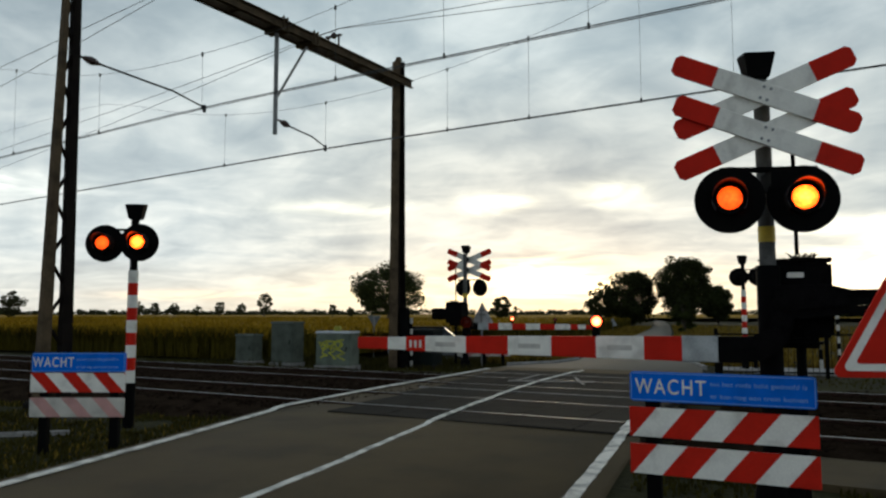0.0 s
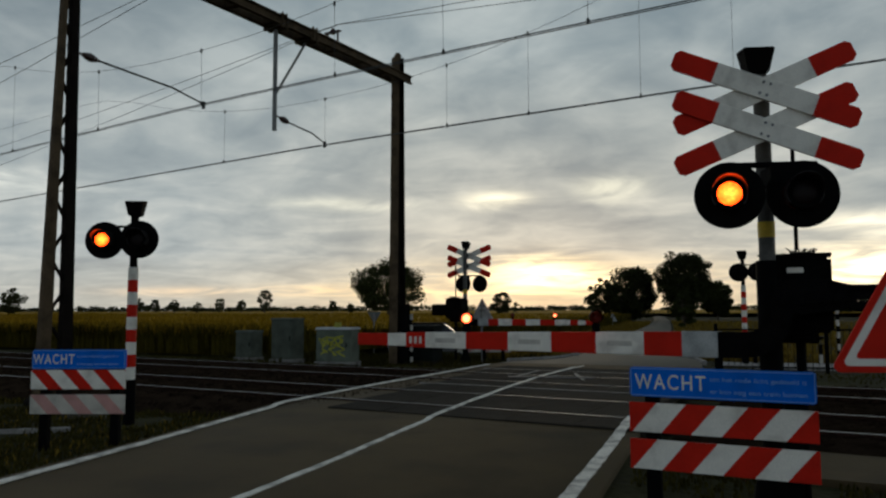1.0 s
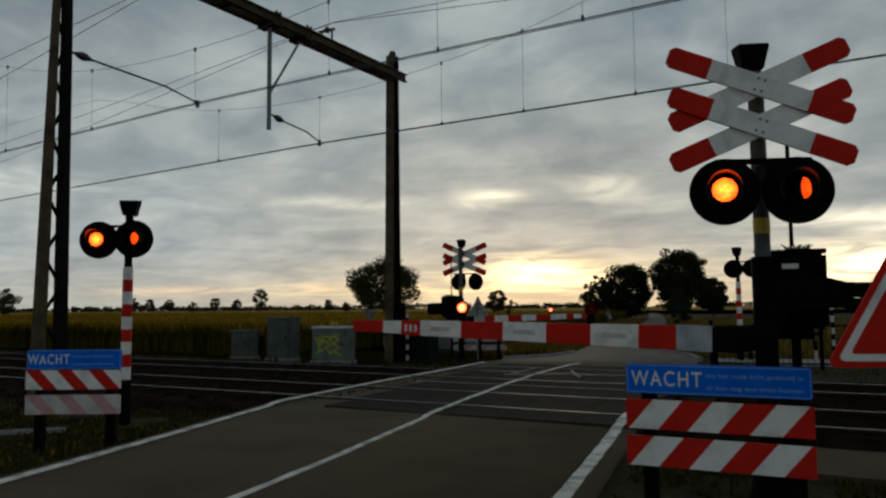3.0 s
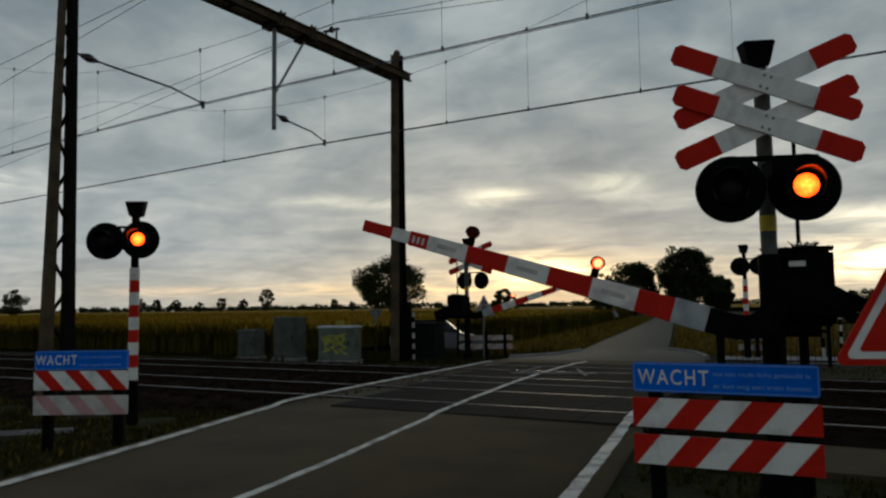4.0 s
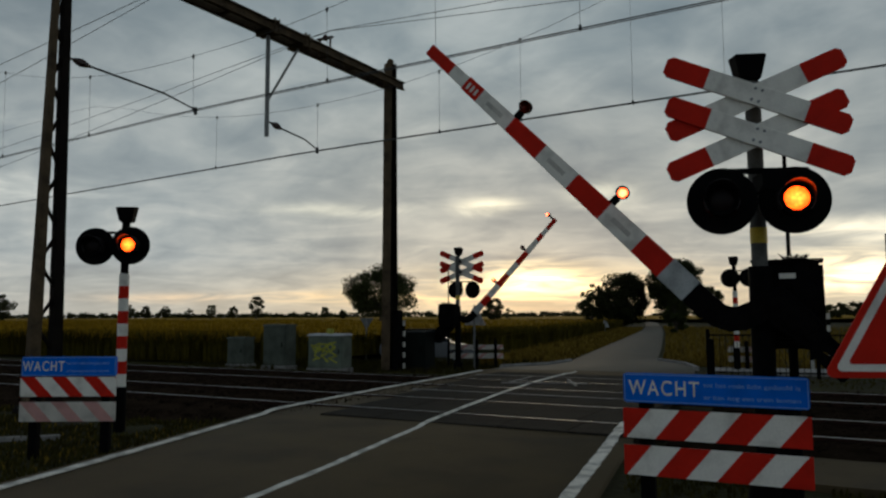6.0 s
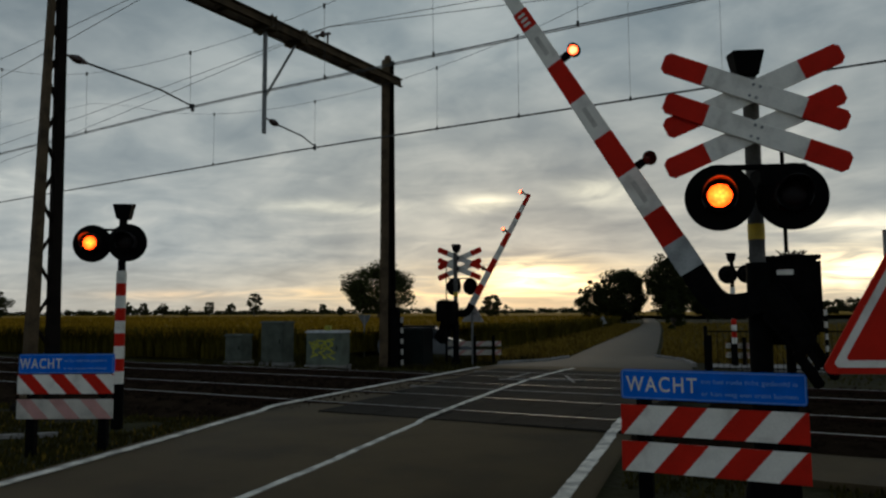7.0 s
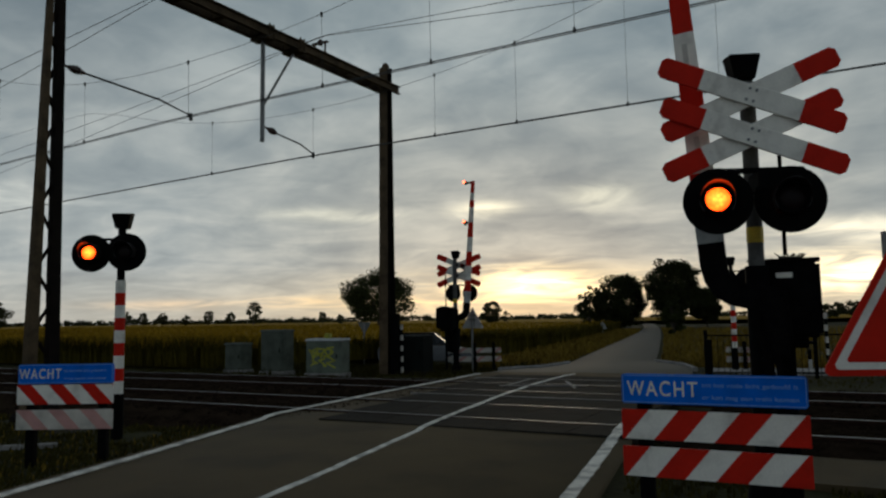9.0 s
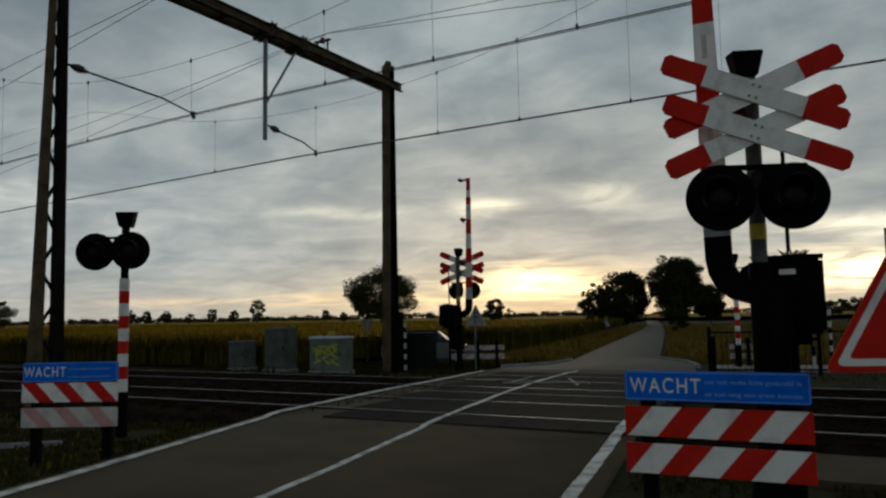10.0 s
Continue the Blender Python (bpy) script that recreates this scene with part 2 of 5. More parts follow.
TYRE = material("tyre_rubber", (0.015, 0.015, 0.015), 0.85, var=0.2, scale=9, fine=80)
LAMP_ENAMEL = material("black_enamel", (0.015, 0.013, 0.013), 0.38, var=0.2, scale=8, fine=90, bump=0.0, spec=0.3)
LENS_LIT = lit_material("lit_signal_lens", (1.0, 0.29, 0.032), (1.0, 0.050, 0.003), 0.092, 9.0)
LENS_DIM = lit_material("fading_signal_lens", (1.0, 0.17, 0.010), (1.0, 0.06, 0.003), 0.092, 1.6)
LENS_SMALL = lit_material("lit_boom_lens", (1.0, 0.36, 0.16), (1.0, 0.05, 0.003), 0.042, 6.0)
LENS_DULL = material("dull_red_lens", (0.16, 0.012, 0.006), 0.35, var=0.2, scale=12, fine=80, bump=0, spec=0.3)
SOCKET_GREY = material("socket_grey", (0.42, 0.44, 0.43), 0.6, var=0.25, scale=7, fine=80, bump=0.05, spec=0.2)
LENS_DARK = material("dark_lens", (0.006, 0.002, 0.002), 0.45, spec=0.15, var=0.1, scale=9, fine=60, bump=0)

# ---- mesh tools ----


def finish(name, bm, mats, smooth=False):
    me = bpy.data.meshes.new(name)
    bmesh.ops.recalc_face_normals(bm, faces=bm.faces)
    bm.to_mesh(me)
    bm.free()
    for m in (mats if isinstance(mats, (list, tuple)) else [mats]):
        me.materials.append(m)
    if smooth:
        for p in me.polygons:
            p.use_smooth = True
    return me


def part(name, bm, mat, parent, label="", smooth=False, m=None):
    ob = new(name, bm if isinstance(bm, bpy.types.Mesh) else finish(name, bm, mat, smooth))
    if parent is not None:
        ob.parent = parent
    if m is not None:
        ob.matrix_basis = m
    if label:
        ob["label"] = label
    return ob


def thing(name, m, label, category, group="", kind=""):
    ob = new(name)
    ob.empty_display_size = 0.1
    ob.matrix_basis = m
    return tagged(ob, label, category, group, kind)


def box(bm, x0, x1, y0, y1, z0, z1, bevel=0.0, m=None, mi=0):
    r = bmesh.ops.create_cube(bm, size=1.0)
    vs = r["verts"]
    for v in vs:
        v.co = Vector((x0 + (v.co.x + 0.5) * (x1 - x0), y0 + (v.co.y + 0.5) * (y1 - y0), z0 + (v.co.z + 0.5) * (z1 - z0)))
    if bevel:
        es = list({e for v in vs for e in v.link_edges})
        rb = bmesh.ops.bevel(bm, geom=es, offset=bevel, segments=2, affect="EDGES")
        vs = list(set(rb["verts"]) | {v for v in vs if v.is_valid})
    if m is not None:
        bmesh.ops.transform(bm, matrix=m, verts=[v for v in vs if v.is_valid])
    if mi:
        for f in {f for v in vs if v.is_valid for f in v.link_faces}:
            f.material_index = mi
    return vs


def tube(bm, p0, p1, r0, r1=None, seg=12, caps=True):
    p0, p1 = Vector(p0), Vector(p1)
    r1 = r0 if r1 is None else r1
    d = p1 - p0
    q = d.to_track_quat("Z", "Y").to_matrix().to_4x4()
    mm = Matrix.Translation((p0 + p1) / 2) @ q
    return bmesh.ops.create_cone(bm, cap_ends=caps, segments=seg, radius1=r0, radius2=r1, depth=d.length, matrix=mm)["verts"]


def lathe(bm, profile, seg=24, m=None):
    """Turn a profile of (radius, height) about z."""
    rings = []
    for r, h in profile:
        rings.append([bm.verts.new((r * math.cos(2 * math.pi * i / seg), r * math.sin(2 * math.pi * i / seg), h)) for i in range(seg)])
    for a, b in zip(rings, rings[1:]):
        for i in range(seg):
            bm.faces.new((a[i], a[(i + 1) % seg], b[(i + 1) % seg], b[i]))
    bm.faces.new(rings[0][::-1])
    bm.faces.new(rings[-1])
    if m is not None:
        bmesh.ops.transform(bm, matrix=m, verts=[v for r in rings for v in r])


def prism(bm, pts, y0, y1):
    """A flat polygon in x and z, thick from y0 to y1."""
    a = [bm.verts.new((x, y0, z)) for x, z in pts]
    b = [bm.verts.new((x, y1, z)) for x, z in pts]
    n = len(pts)
    bm.faces.new(a)
    bm.faces.new(b[::-1])
    for i in range(n):
        bm.faces.new((a[i], a[(i + 1) % n], b[(i + 1) % n], b[i]))


def clip_poly(pts, x0, x1):
    """Cut a convex polygon to x0 <= x <= x1."""
    for lim, sgn in ((x0, 1), (x1, -1)):
        out = []
        for i in range(len(pts)):
            (ax, az), (bx, bz) = pts[i], pts[(i + 1) % len(pts)]
            ia, ib = sgn * (ax - lim) >= 0, sgn * (bx - lim) >= 0
            if ia:
                out.append((ax, az))
            if ia != ib:
                k = (lim - ax) / (bx - ax)
                out.append((lim, az + k * (bz - az)))
        pts = out
        if len(pts) < 3:
            return []
    return pts


def raw_mesh(name, verts, faces, mats, smooth=False):
    me = bpy.data.meshes.new(name)
    me.from_pydata(verts, [], faces)
    for m in (mats if isinstance(mats, (list, tuple)) else [mats]):
        me.materials.append(m)
    if smooth:
        for p in me.polygons:
            p.use_smooth = True
    me.update()
    return me


# ---- plan: X across the road, Y along it; the tracks cross it at a slant ----
SKEW = radians(7.9)
N_ = Vector((math.sin(SKEW), math.cos(SKEW), 0))       # across the tracks, away
T_ = Vector((-math.cos(SKEW), math.sin(SKEW), 0))      # along the tracks
TRACKS = (9.85, 13.45)
TRACK_ROT = -math.degrees(SKEW)


def dt(d, t, z=0.0):
    return N_ * d + T_ * t + Vector((0, 0, z))


def to_d(x, y):
    return x * N_.x + y * N_.y


def at_road(y, pts):
    """Straight pieces through (y, x) pairs."""
    for (a, xa), (b, xb) in zip(pts, pts[1:]):
        if y <= b:
            return xa + (xb - xa) * max(0.0, (y - a) / (b - a))
    return pts[-1][1]


LEFT_EDGE = [(-40, -4.95), (0, -5.15), (4.35, -5.42), (6.5, -5.66), (9.4, -6.05), (12.7, -5.85), (15, -5.6), (17.3, -5.42), (19.2, -5.15), (20.5, -4.25), (22.2, -3.95), (30.5, -4.32), (42.6, -4.78), (67, -5.85), (90, -7.4), (140, -11.7), (260, -26)]
RIGHT_EDGE = [(-40, -1.0), (0, -1.0), (9.4, -1.0), (14, -0.75), (17, -0.55), (20, -0.6), (21.7, -0.95), (23.2, -1.75), (32, -2.2), (56.5, -3.6), (89, -5.75), (140, -9.9), (260, -24)]
CENTRE = [(-40, -3.15), (0, -3.2), (6, -3.3), (9.5, -3.46), (12.5, -3.48), (14.7, -3.42), (17.7, -3.14)]


def ground_height(x, y):
    d = to_d(x, y)
    z = -0.05
    off = max(at_road(y, LEFT_EDGE) - x, x - at_road(y, RIGHT_EDGE), 0.0)
    z -= 0.10 * min(1.0, off / 1.5)
    if 7.6 < d < 16.0 and off > 0.2:
        z -= 0.12
    if 17.0 < d < 26 and x < -5.5:
        z -= 0.12
    hollow = math.hypot(x + 11.15, y - 27.8)                # low ground where the car stands
    if hollow < 5.0:
        z = min(z, -0.50 + 0.10 * max(0.0, hollow - 3.0))
    z += 0.035 * noise.noise(Vector((x * 0.8, y * 0.8, 0))) * min(1, off)
    return z


def build_ground():
    def axis(lo, hi, near):
        s = near
        pos = [0.0]
        while pos[-1] < hi:
            pos.append(pos[-1] + s)
            if pos[-1] > 26:
                s *= 1.22
        neg = [0.0]
        s = near
        while neg[-1] > lo:
            neg.append(neg[-1] - s)
            if neg[-1] < -26:
                s *= 1.22
        return sorted(set(pos + neg))
    xs, ys = axis(-2600, 2600, 0.5), axis(-900, 3000, 0.5)
    verts = [(x, y, ground_height(x, y) if abs(x) < 60 and -30 < y < 90 else -0.15) for y in ys for x in xs]
    w = len(xs)
    faces = [(j * w + i, j * w + i + 1, (j + 1) * w + i + 1, (j + 1) * w + i) for j in range(len(ys) - 1) for i in range(w - 1)]
    tagged(new("ground", raw_mesh("ground", verts, faces, GROUND, True)), "dark grassy verge soil and flat farmland", "ground", kind="structure")


def strip(name, y0, y1, left, right, z, mat, step=1.0, drop=0.25):
    """A road sheet between two edges, with its sides going down into the ground."""
    n = max(2, int((y1 - y0) / step))
    verts, faces = [], []
    for i in range(n + 1):
        y = y0 + (y1 - y0) * i / n
        a, b = left(y), right(y)
        for x, zz in ((a, z - drop), (a, z), ((a + b) / 2, z + 0.012), (b, z), (b, z - drop)):
            verts.append((x, y, zz))
    for i in range(n):
        for k in range(4):
            faces.append((i * 5 + k, i * 5 + k + 1, i * 5 + 6 + k, i * 5 + 5 + k))
    return raw_mesh(name, verts, faces, mat, True)


def build_road():
    road = tagged(new("road", strip("road", -40, 18.2, lambda y: at_road(y, LEFT_EDGE) - 0.12, lambda y: at_road(y, RIGHT_EDGE) + 0.12, 0.0, ASPHALT, 0.5)),
                  "worn grey asphalt road leading over the level crossing", "road", kind="structure")
    tagged(new("road_beyond", strip("road_beyond", 18.2, 260, lambda y: at_road(y, LEFT_EDGE) - 0.1, lambda y: at_road(y, RIGHT_EDGE) + 0.1, -0.004, FAR_ROAD, 1.0)),
           "pale narrow asphalt lane running off between fields", "road", kind="structure")

    def line(name, pts, width, y0, y1, label, seed):
        rnd = random.Random(seed)
        verts, faces = [], []
        n = int((y1 - y0) / 0.12)
        for i in range(n + 1):
            y = y0 + (y1 - y0) * i / n
            x = at_road(y, pts) + 0.014 * noise.noise((y * 1.3, seed, 0)) + 0.008 * noise.noise((y * 4.1, seed, 2))
            wl, wr = width / 2 + rnd.uniform(-0.008, 0.006), width / 2 + rnd.uniform(-0.008, 0.006)
            za = 0.036 if 8.0 < to_d(x, y) < 16.5 else 0.018
            verts += [(x - wl, y, za - 0.012), (x - wl, y, za), (x + wr, y, za), (x + wr, y, za - 0.012)]
        for i in range(n):
            for k in range(3):
                faces.append((i * 4 + k, i * 4 + k + 1, i * 4 + 5 + k, i * 4 + 4 + k))
        tagged(new(name, raw_mesh(name, verts, faces, ROAD_PAINT)), label, "road marking", kind="structure")

    le = [(a, x + 0.06) for a, x in LEFT_EDGE]
    ri = [(a, x - 0.07) for a, x in RIGHT_EDGE]
    line("edge_line", le, 0.10, -30, 17.3, "worn white painted edge line on the asphalt", 1)
    line("centre_line", CENTRE, 0.075, -30, 17.7, "worn white painted centre line on the asphalt", 2)
    line("edge_line", ri, 0.12, -30, 9.6, "worn white painted edge line on the asphalt", 3)
    return road


def build_crossing():
    deck = thing("crossing_deck", pose(0, 0, 0), "dark asphalt slabs filling the road between and beside the rails", "level crossing", kind="structure")
    g = 0.75
    a, b = TRACKS
    strips = [(8.25, a - g - 0.10), (a - g + 0.09, a + g - 0.09), (a + g + 0.10, b - g - 0.10), (b - g + 0.09, b + g - 0.09), (b + g + 0.10, 16.3)]
    for d0, d1 in strips:
        mid = (d0 + d1) / 2
        t_l = 6.25 + (mid - 8) * 0.12
        t_r = 1.85 + (mid - 8) * 0.13
        k = max(1, round((t_l - t_r) / 0.9))
        w = (t_l - t_r) / k
        bm = bmesh.new()
        box(bm, -w / 2 + 0.003, w / 2 - 0.003, -(d1 - d0) / 2, (d1 - d0) / 2, -0.06, 0.026, 0.008)
        me = finish("slab", bm, ASPHALT_NEW)
        for i in range(k):
            p = dt(mid, t_r + (i + 0.5) * w, random.uniform(-0.003, 0.003))
            part("slab", me, None, deck, m=pose(p.x, p.y, p.z, 0, 0, TRACK_ROT))
    # narrow pale joint lines where slabs meet the old road
    for k, (ax, ay, bx, by) in enumerate(((-3.87, 14.2, -3.76, 15.97), (-2.89, 15.38, -2.47, 13.97), (-3.99, 14.19, -2.33, 14.46))):
        bm = bmesh.new()
        ln = math.hypot(bx - ax, by - ay)
        box(bm, 0, ln, -0.025, 0.025, 0.0, 0.038 + 0.004 * k)
        part("sealed_cut", bm, KERB, deck, "pale sealed cut in the asphalt", m=pose(ax, ay, 0, 0, 0, math.degrees(math.atan2(by - ay, bx - ax))))
    for d, t0, t1, w in ((11.75, 2.5, 6.9, 0.04), (15.3, 3.2, 7.3, 0.04)):
        bm = bmesh.new()
        box(bm, -(t1 - t0) / 2, (t1 - t0) / 2, -w / 2, w / 2, 0.0, 0.034)
        p = dt(d, (t0 + t1) / 2)
        part("joint_strip", bm, KERB, deck, "worn pale joint strip", m=pose(p.x, p.y, p.z, 0, 0, TRACK_ROT))


def build_tracks():
    # ballast bed, one heap under both tracks, cut away at the road
    verts, faces = [], []
    prof = [(7.7, -0.22), (8.3, -0.06), (8.6, -0.02), (9.85, -0.03), (11.1, -0.03), (11.6, -0.07), (12.2, -0.03), (13.45, -0.03), (14.7, -0.03), (15.1, -0.06), (15.9, -0.25)]
    for t0, t1, n in ((6.9, 120, 260), (-60, 1.7, 140)):
        base = len(verts)
        for i in range(n + 1):
            u = i / n
            t = t0 + (t1 - t0) * (u ** 1.5 if t0 > 0 else u)
            for d, z in prof:
                p = dt(d + 0.08 * noise.noise((d, t, 3)), t, z + 0.05 * noise.noise((d * 3, t * 3, 0)))
                verts.append(p)
        w = len(prof)
        for i in range(n):
            for k in range(w - 1):
                faces.append((base + i * w + k, base + i * w + k + 1, base + (i + 1) * w + k + 1, base + (i + 1) * w + k))
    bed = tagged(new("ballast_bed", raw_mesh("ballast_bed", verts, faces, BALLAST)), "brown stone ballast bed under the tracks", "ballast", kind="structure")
    # loose stones on the bed
    rnd = random.Random(5)
    verts, faces = [], []
    for _ in range(9000):
        t = 6.9 + 26 * rnd.random() ** 1.6 if rnd.random() < 0.75 else 1.6 - 9 * rnd.random()
        d = rnd.uniform(7.9, 15.7)
        s = rnd.uniform(0.018, 0.04)
        zz = -0.03 if 8.4 < d < 15 else -0.11
        c = dt(d, t, zz + 0.02)
        b0 = len(verts)
        for k in range(6):
            ax = ((1, 0, 0), (-1, 0, 0), (0, 1, 0), (0, -1, 0), (0, 0, 1), (0, 0, -1))[k]
            verts.append((c.x + ax[0] * s * rnd.uniform(0.7, 1.3), c.y + ax[1] * s * rnd.uniform(0.7, 1.3), c.z + ax[2] * s * rnd.uniform(0.5, 1.0)))
        for q in ((0, 2, 4), (2, 1, 4), (1, 3, 4), (3, 0, 4), (2, 0, 5), (1, 2, 5), (3, 1, 5), (0, 3, 5)):
            faces.append(tuple(b0 + k for k in q))
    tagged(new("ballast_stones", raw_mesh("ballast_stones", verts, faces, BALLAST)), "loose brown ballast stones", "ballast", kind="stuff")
    # rails
    half = [(0.075, 0.0), (0.075, 0.012), (0.018, 0.035), (0.012, 0.12), (0.036, 0.128), (0.036, 0.155), (0.028, 0.164)]
    prof = half + [(-x, z) for x, z in reversed(half)]
    for c in TRACKS:
        for s in (-0.75, 0.75):
            bm = bmesh.new()
            ends = []
            for t in (-90, 160):
                ends.append([bm.verts.new((t, y, z)) for y, z in prof])
            k = len(prof)
            for i in range(k):
                f = bm.faces.new((ends[0][i], ends[0][(i + 1) % k], ends[1][(i + 1) % k], ends[1][i]))
                if i == 6:
                    f.material_index = 1
            bm.faces.new(ends[0])
            bm.faces.new(ends[1][::-1])
            p = dt(c + s, 0, -0.135)
            rail = part("rail", bm, [RAIL_RUST, RAIL_TOP], None, m=pose(p.x, p.y, p.z, 0, 0, TRACK_ROT + 180))
            tagged(rail, "rusty steel rail with a polished running surface", "rail", "rails of the two tracks", "structure")
    # sleepers
    bm = bmesh.new()
    box(bm, -0.13, 0.13, -1.25, 1.25, -0.2, -0.0, 0.02)
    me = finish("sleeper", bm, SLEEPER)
    for c in TRACKS:
        for i in range(90):
            t = 7.4 + 0.6 * i if i < 72 else 1.2 - 0.6 * (i - 72)
            p = dt(c, t, -0.125)
            tagged(part("sleeper", me, None, None, m=pose(p.x, p.y, p.z, 0, 0, TRACK_ROT)), "dark stained sleeper in the ballast", "sleeper", "sleepers of the tracks", "structure")


build_ground()
build_road()
build_crossing()
build_tracks()


# ---- overhead line ----
PORTAL_T, NEAR_D, FAR_D, BEAM_Z = 11.2, 7.45, 17.8, 7.9


def build_portal():
    p = dt(NEAR_D, PORTAL_T)
    portal = thing("catenary_portal", pose(p.x, p.y, -0.15, 0, 0, TRACK_ROT), "brown weathered steel portal spanning both tracks", "catenary portal")
    # local: x against the track direction, y across the tracks away
    span = FAR_D - NEAR_D
    top = BEAM_Z + 0.15

    def leg_y(s, z):
        return 0.20 - 0.11 * z / 9.0 if s > 0 else -0.20 + 0.0195 * z

    def rise(y):
        return -0.12 + 0.0324 * y                      # the beam climbs a little to its far end

    def lifted(bm):
        for v in bm.verts:
            v.co.z += rise(v.co.y)
        return bm
    for s in (-1, 1):
        bm = bmesh.new()
        vs = []
        for z, w in ((0, 0.098), (9.0, 0.055 if s > 0 else 0.014)):
            y = leg_y(s, z)
            vs.append([bm.verts.new((x, y + k, z)) for x, k in ((-0.06, -w), (0.06, -w), (0.06, w), (-0.06, w))])
        for i in range(4):
            bm.faces.new((vs[0][i], vs[0][(i + 1) % 4], vs[1][(i + 1) % 4], vs[1][i]))
        bm.faces.new(vs[0][::-1])
        bm.faces.new(vs[1])
        # one leg gets the shade colour, the other plain brown steel
        part("mast_leg", bm, MAST_SHADE if s > 0 else MAST_STEEL, portal, "mast leg coloured near black for its shaded side" if s > 0 else "brown rusty leg")
    z, s = 0.4, 1
    while z < 8.4:
        z2 = z + 0.5
        bm = bmesh.new()
        tube(bm, (0.0, leg_y(-s, z), z), (0.0, leg_y(s, z2), z2), 0.032, seg=6)
        # braces take the dark shade colour as well
        part("lattice_brace", bm, MAST_SHADE, portal)
        z, s = z2, -s
    bm = bmesh.new()
    box(bm, -0.24, 0.24, -0.34, 0.34, -0.1, 0.13, 0.03)
    part("mast_footing", bm, SLEEPER, portal, "dark stained concrete footing")
    # tapered far post: two flanges and a web
    bm = bmesh.new()
    outline = [(-0.15, -1), (0.13, -1), (0.13, -0.86), (0.02, -0.86), (0.02, 0.86), (0.15, 0.86), (0.15, 1), (-0.15, 1), (-0.15, 0.86), (-0.02, 0.86), (-0.02, -0.86), (-0.15, -0.86)]
    rings = [[bm.verts.new((x, span + k * w, z)) for x, k in outline] for z, w in ((0, 0.21), (8.87, 0.10))]
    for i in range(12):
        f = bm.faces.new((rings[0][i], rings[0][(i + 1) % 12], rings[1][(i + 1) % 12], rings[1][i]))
        # recess between the flanges coloured dark, standing in for its shade
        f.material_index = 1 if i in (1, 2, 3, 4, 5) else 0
    bm.faces.new(rings[0][::-1])
    bm.faces.new(rings[1])
    part("post", bm, [MAST_STEEL, MAST_SHADE], portal, "brown rolled post, its inner faces coloured dark for shade")
    bm = bmesh.new()
    box(bm, 0.155, 0.37, span - 0.12, span + 0.10, 0.0, 1.62, 0.015)
    switch = part("switch_box", bm, BLACK, portal, "tall black switch box against the post")
    bm = bmesh.new()
    box(bm, 0.14, 0.385, span - 0.14, span + 0.12, 1.621, 1.66, 0.01)
    part("lid", bm, BLACK, switch)
    bm = bmesh.new()
    lathe(bm, [(0.10, 8.87), (0.11, 8.92), (0.07, 9.0), (0.0001, 9.02)], 12, pose(0, span, 0))
    part("post_cap", bm, MAST_STEEL, portal)
    # beam: two chords with battens
    for s in (-1, 1):
        bm = bmesh.new()
        y0, y1 = -0.4, span + 0.45
        box(bm, s * 0.16 - 0.018, s * 0.16 + 0.018, y0, y1, top - 0.113, top + 0.113)
        box(bm, min(s * 0.16, s * 0.25), max(s * 0.16, s * 0.25), y0, y1, top + 0.095, top + 0.113)
        box(bm, min(s * 0.16, s * 0.25), max(s * 0.16, s * 0.25), y0, y1, top - 0.113, top - 0.095)
        part("beam_channel", lifted(bm), MAST_STEEL, portal)
    y = 0.3
    while y < span:
        bm = bmesh.new()
        box(bm, -0.142, 0.142, y - 0.06, y + 0.06, top - 0.09, top + 0.09)
        part("beam_batten", lifted(bm), MAST_STEEL, portal)
        y += 1.15
    # dropped hanger between the tracks, with its stay
    hy = 12.55 - NEAR_D
    bm = bmesh.new()
    tube(bm, (0, hy, top - 0.115 + rise(hy)), (0, hy, 5.42 + 0.15), 0.052, seg=12)
    part("hanger", bm, GALV, portal, "grey galvanised hanger tube")
    bm = bmesh.new()
    tube(bm, (0, hy + 0.05, 6.45), (0, hy + 1.1, top - 0.12 + rise(hy + 1.1)), 0.03, seg=10)
    part("hanger_stay", bm, GALV, portal, "grey galvanised stay tube")
    for y in (hy, hy + 1.1):
        bm = bmesh.new()
        box(bm, -0.27, 0.27, y - 0.14, y + 0.14, top - 0.165, top - 0.114, 0.01)
        box(bm, -0.27, 0.27, y - 0.10, y + 0.10, top + 0.114, top + 0.15, 0.01)
        for bx in (-0.26, 0.26):
            tube(bm, (bx, y - 0.07, top - 0.18), (bx, y - 0.07, top + 0.18), 0.018, seg=8)
            tube(bm, (bx, y + 0.07, top - 0.18), (bx, y + 0.07, top + 0.18), 0.018, seg=8)
        part("clamp_plate", lifted(bm), MAST_STEEL, portal, "clamp plates with long bolts")
    # steady arms with ribbed insulators
    for y0, z0, y1, z1 in ((0.17, 5.86, 10.45 - NEAR_D, 5.66), (hy + 0.06, 5.93, 14.4 - NEAR_D, 5.64)):
        a, b = Vector((0, y0, z0)), Vector((0, y1, z1))
        d = (b - a).normalized()
        bm = bmesh.new()
        q = d.to_track_quat("Z", "Y").to_matrix().to_4x4()
        prof = [(0.02, 0.0), (0.022, 0.12)]
        for i, rr in enumerate((0.050, 0.068, 0.078, 0.070, 0.052)):
            prof += [(rr * 0.7, 0.135 + 0.055 * i), (rr, 0.155 + 0.055 * i), (rr * 0.7, 0.175 + 0.055 * i)]
        prof.append((0.025, 0.45))
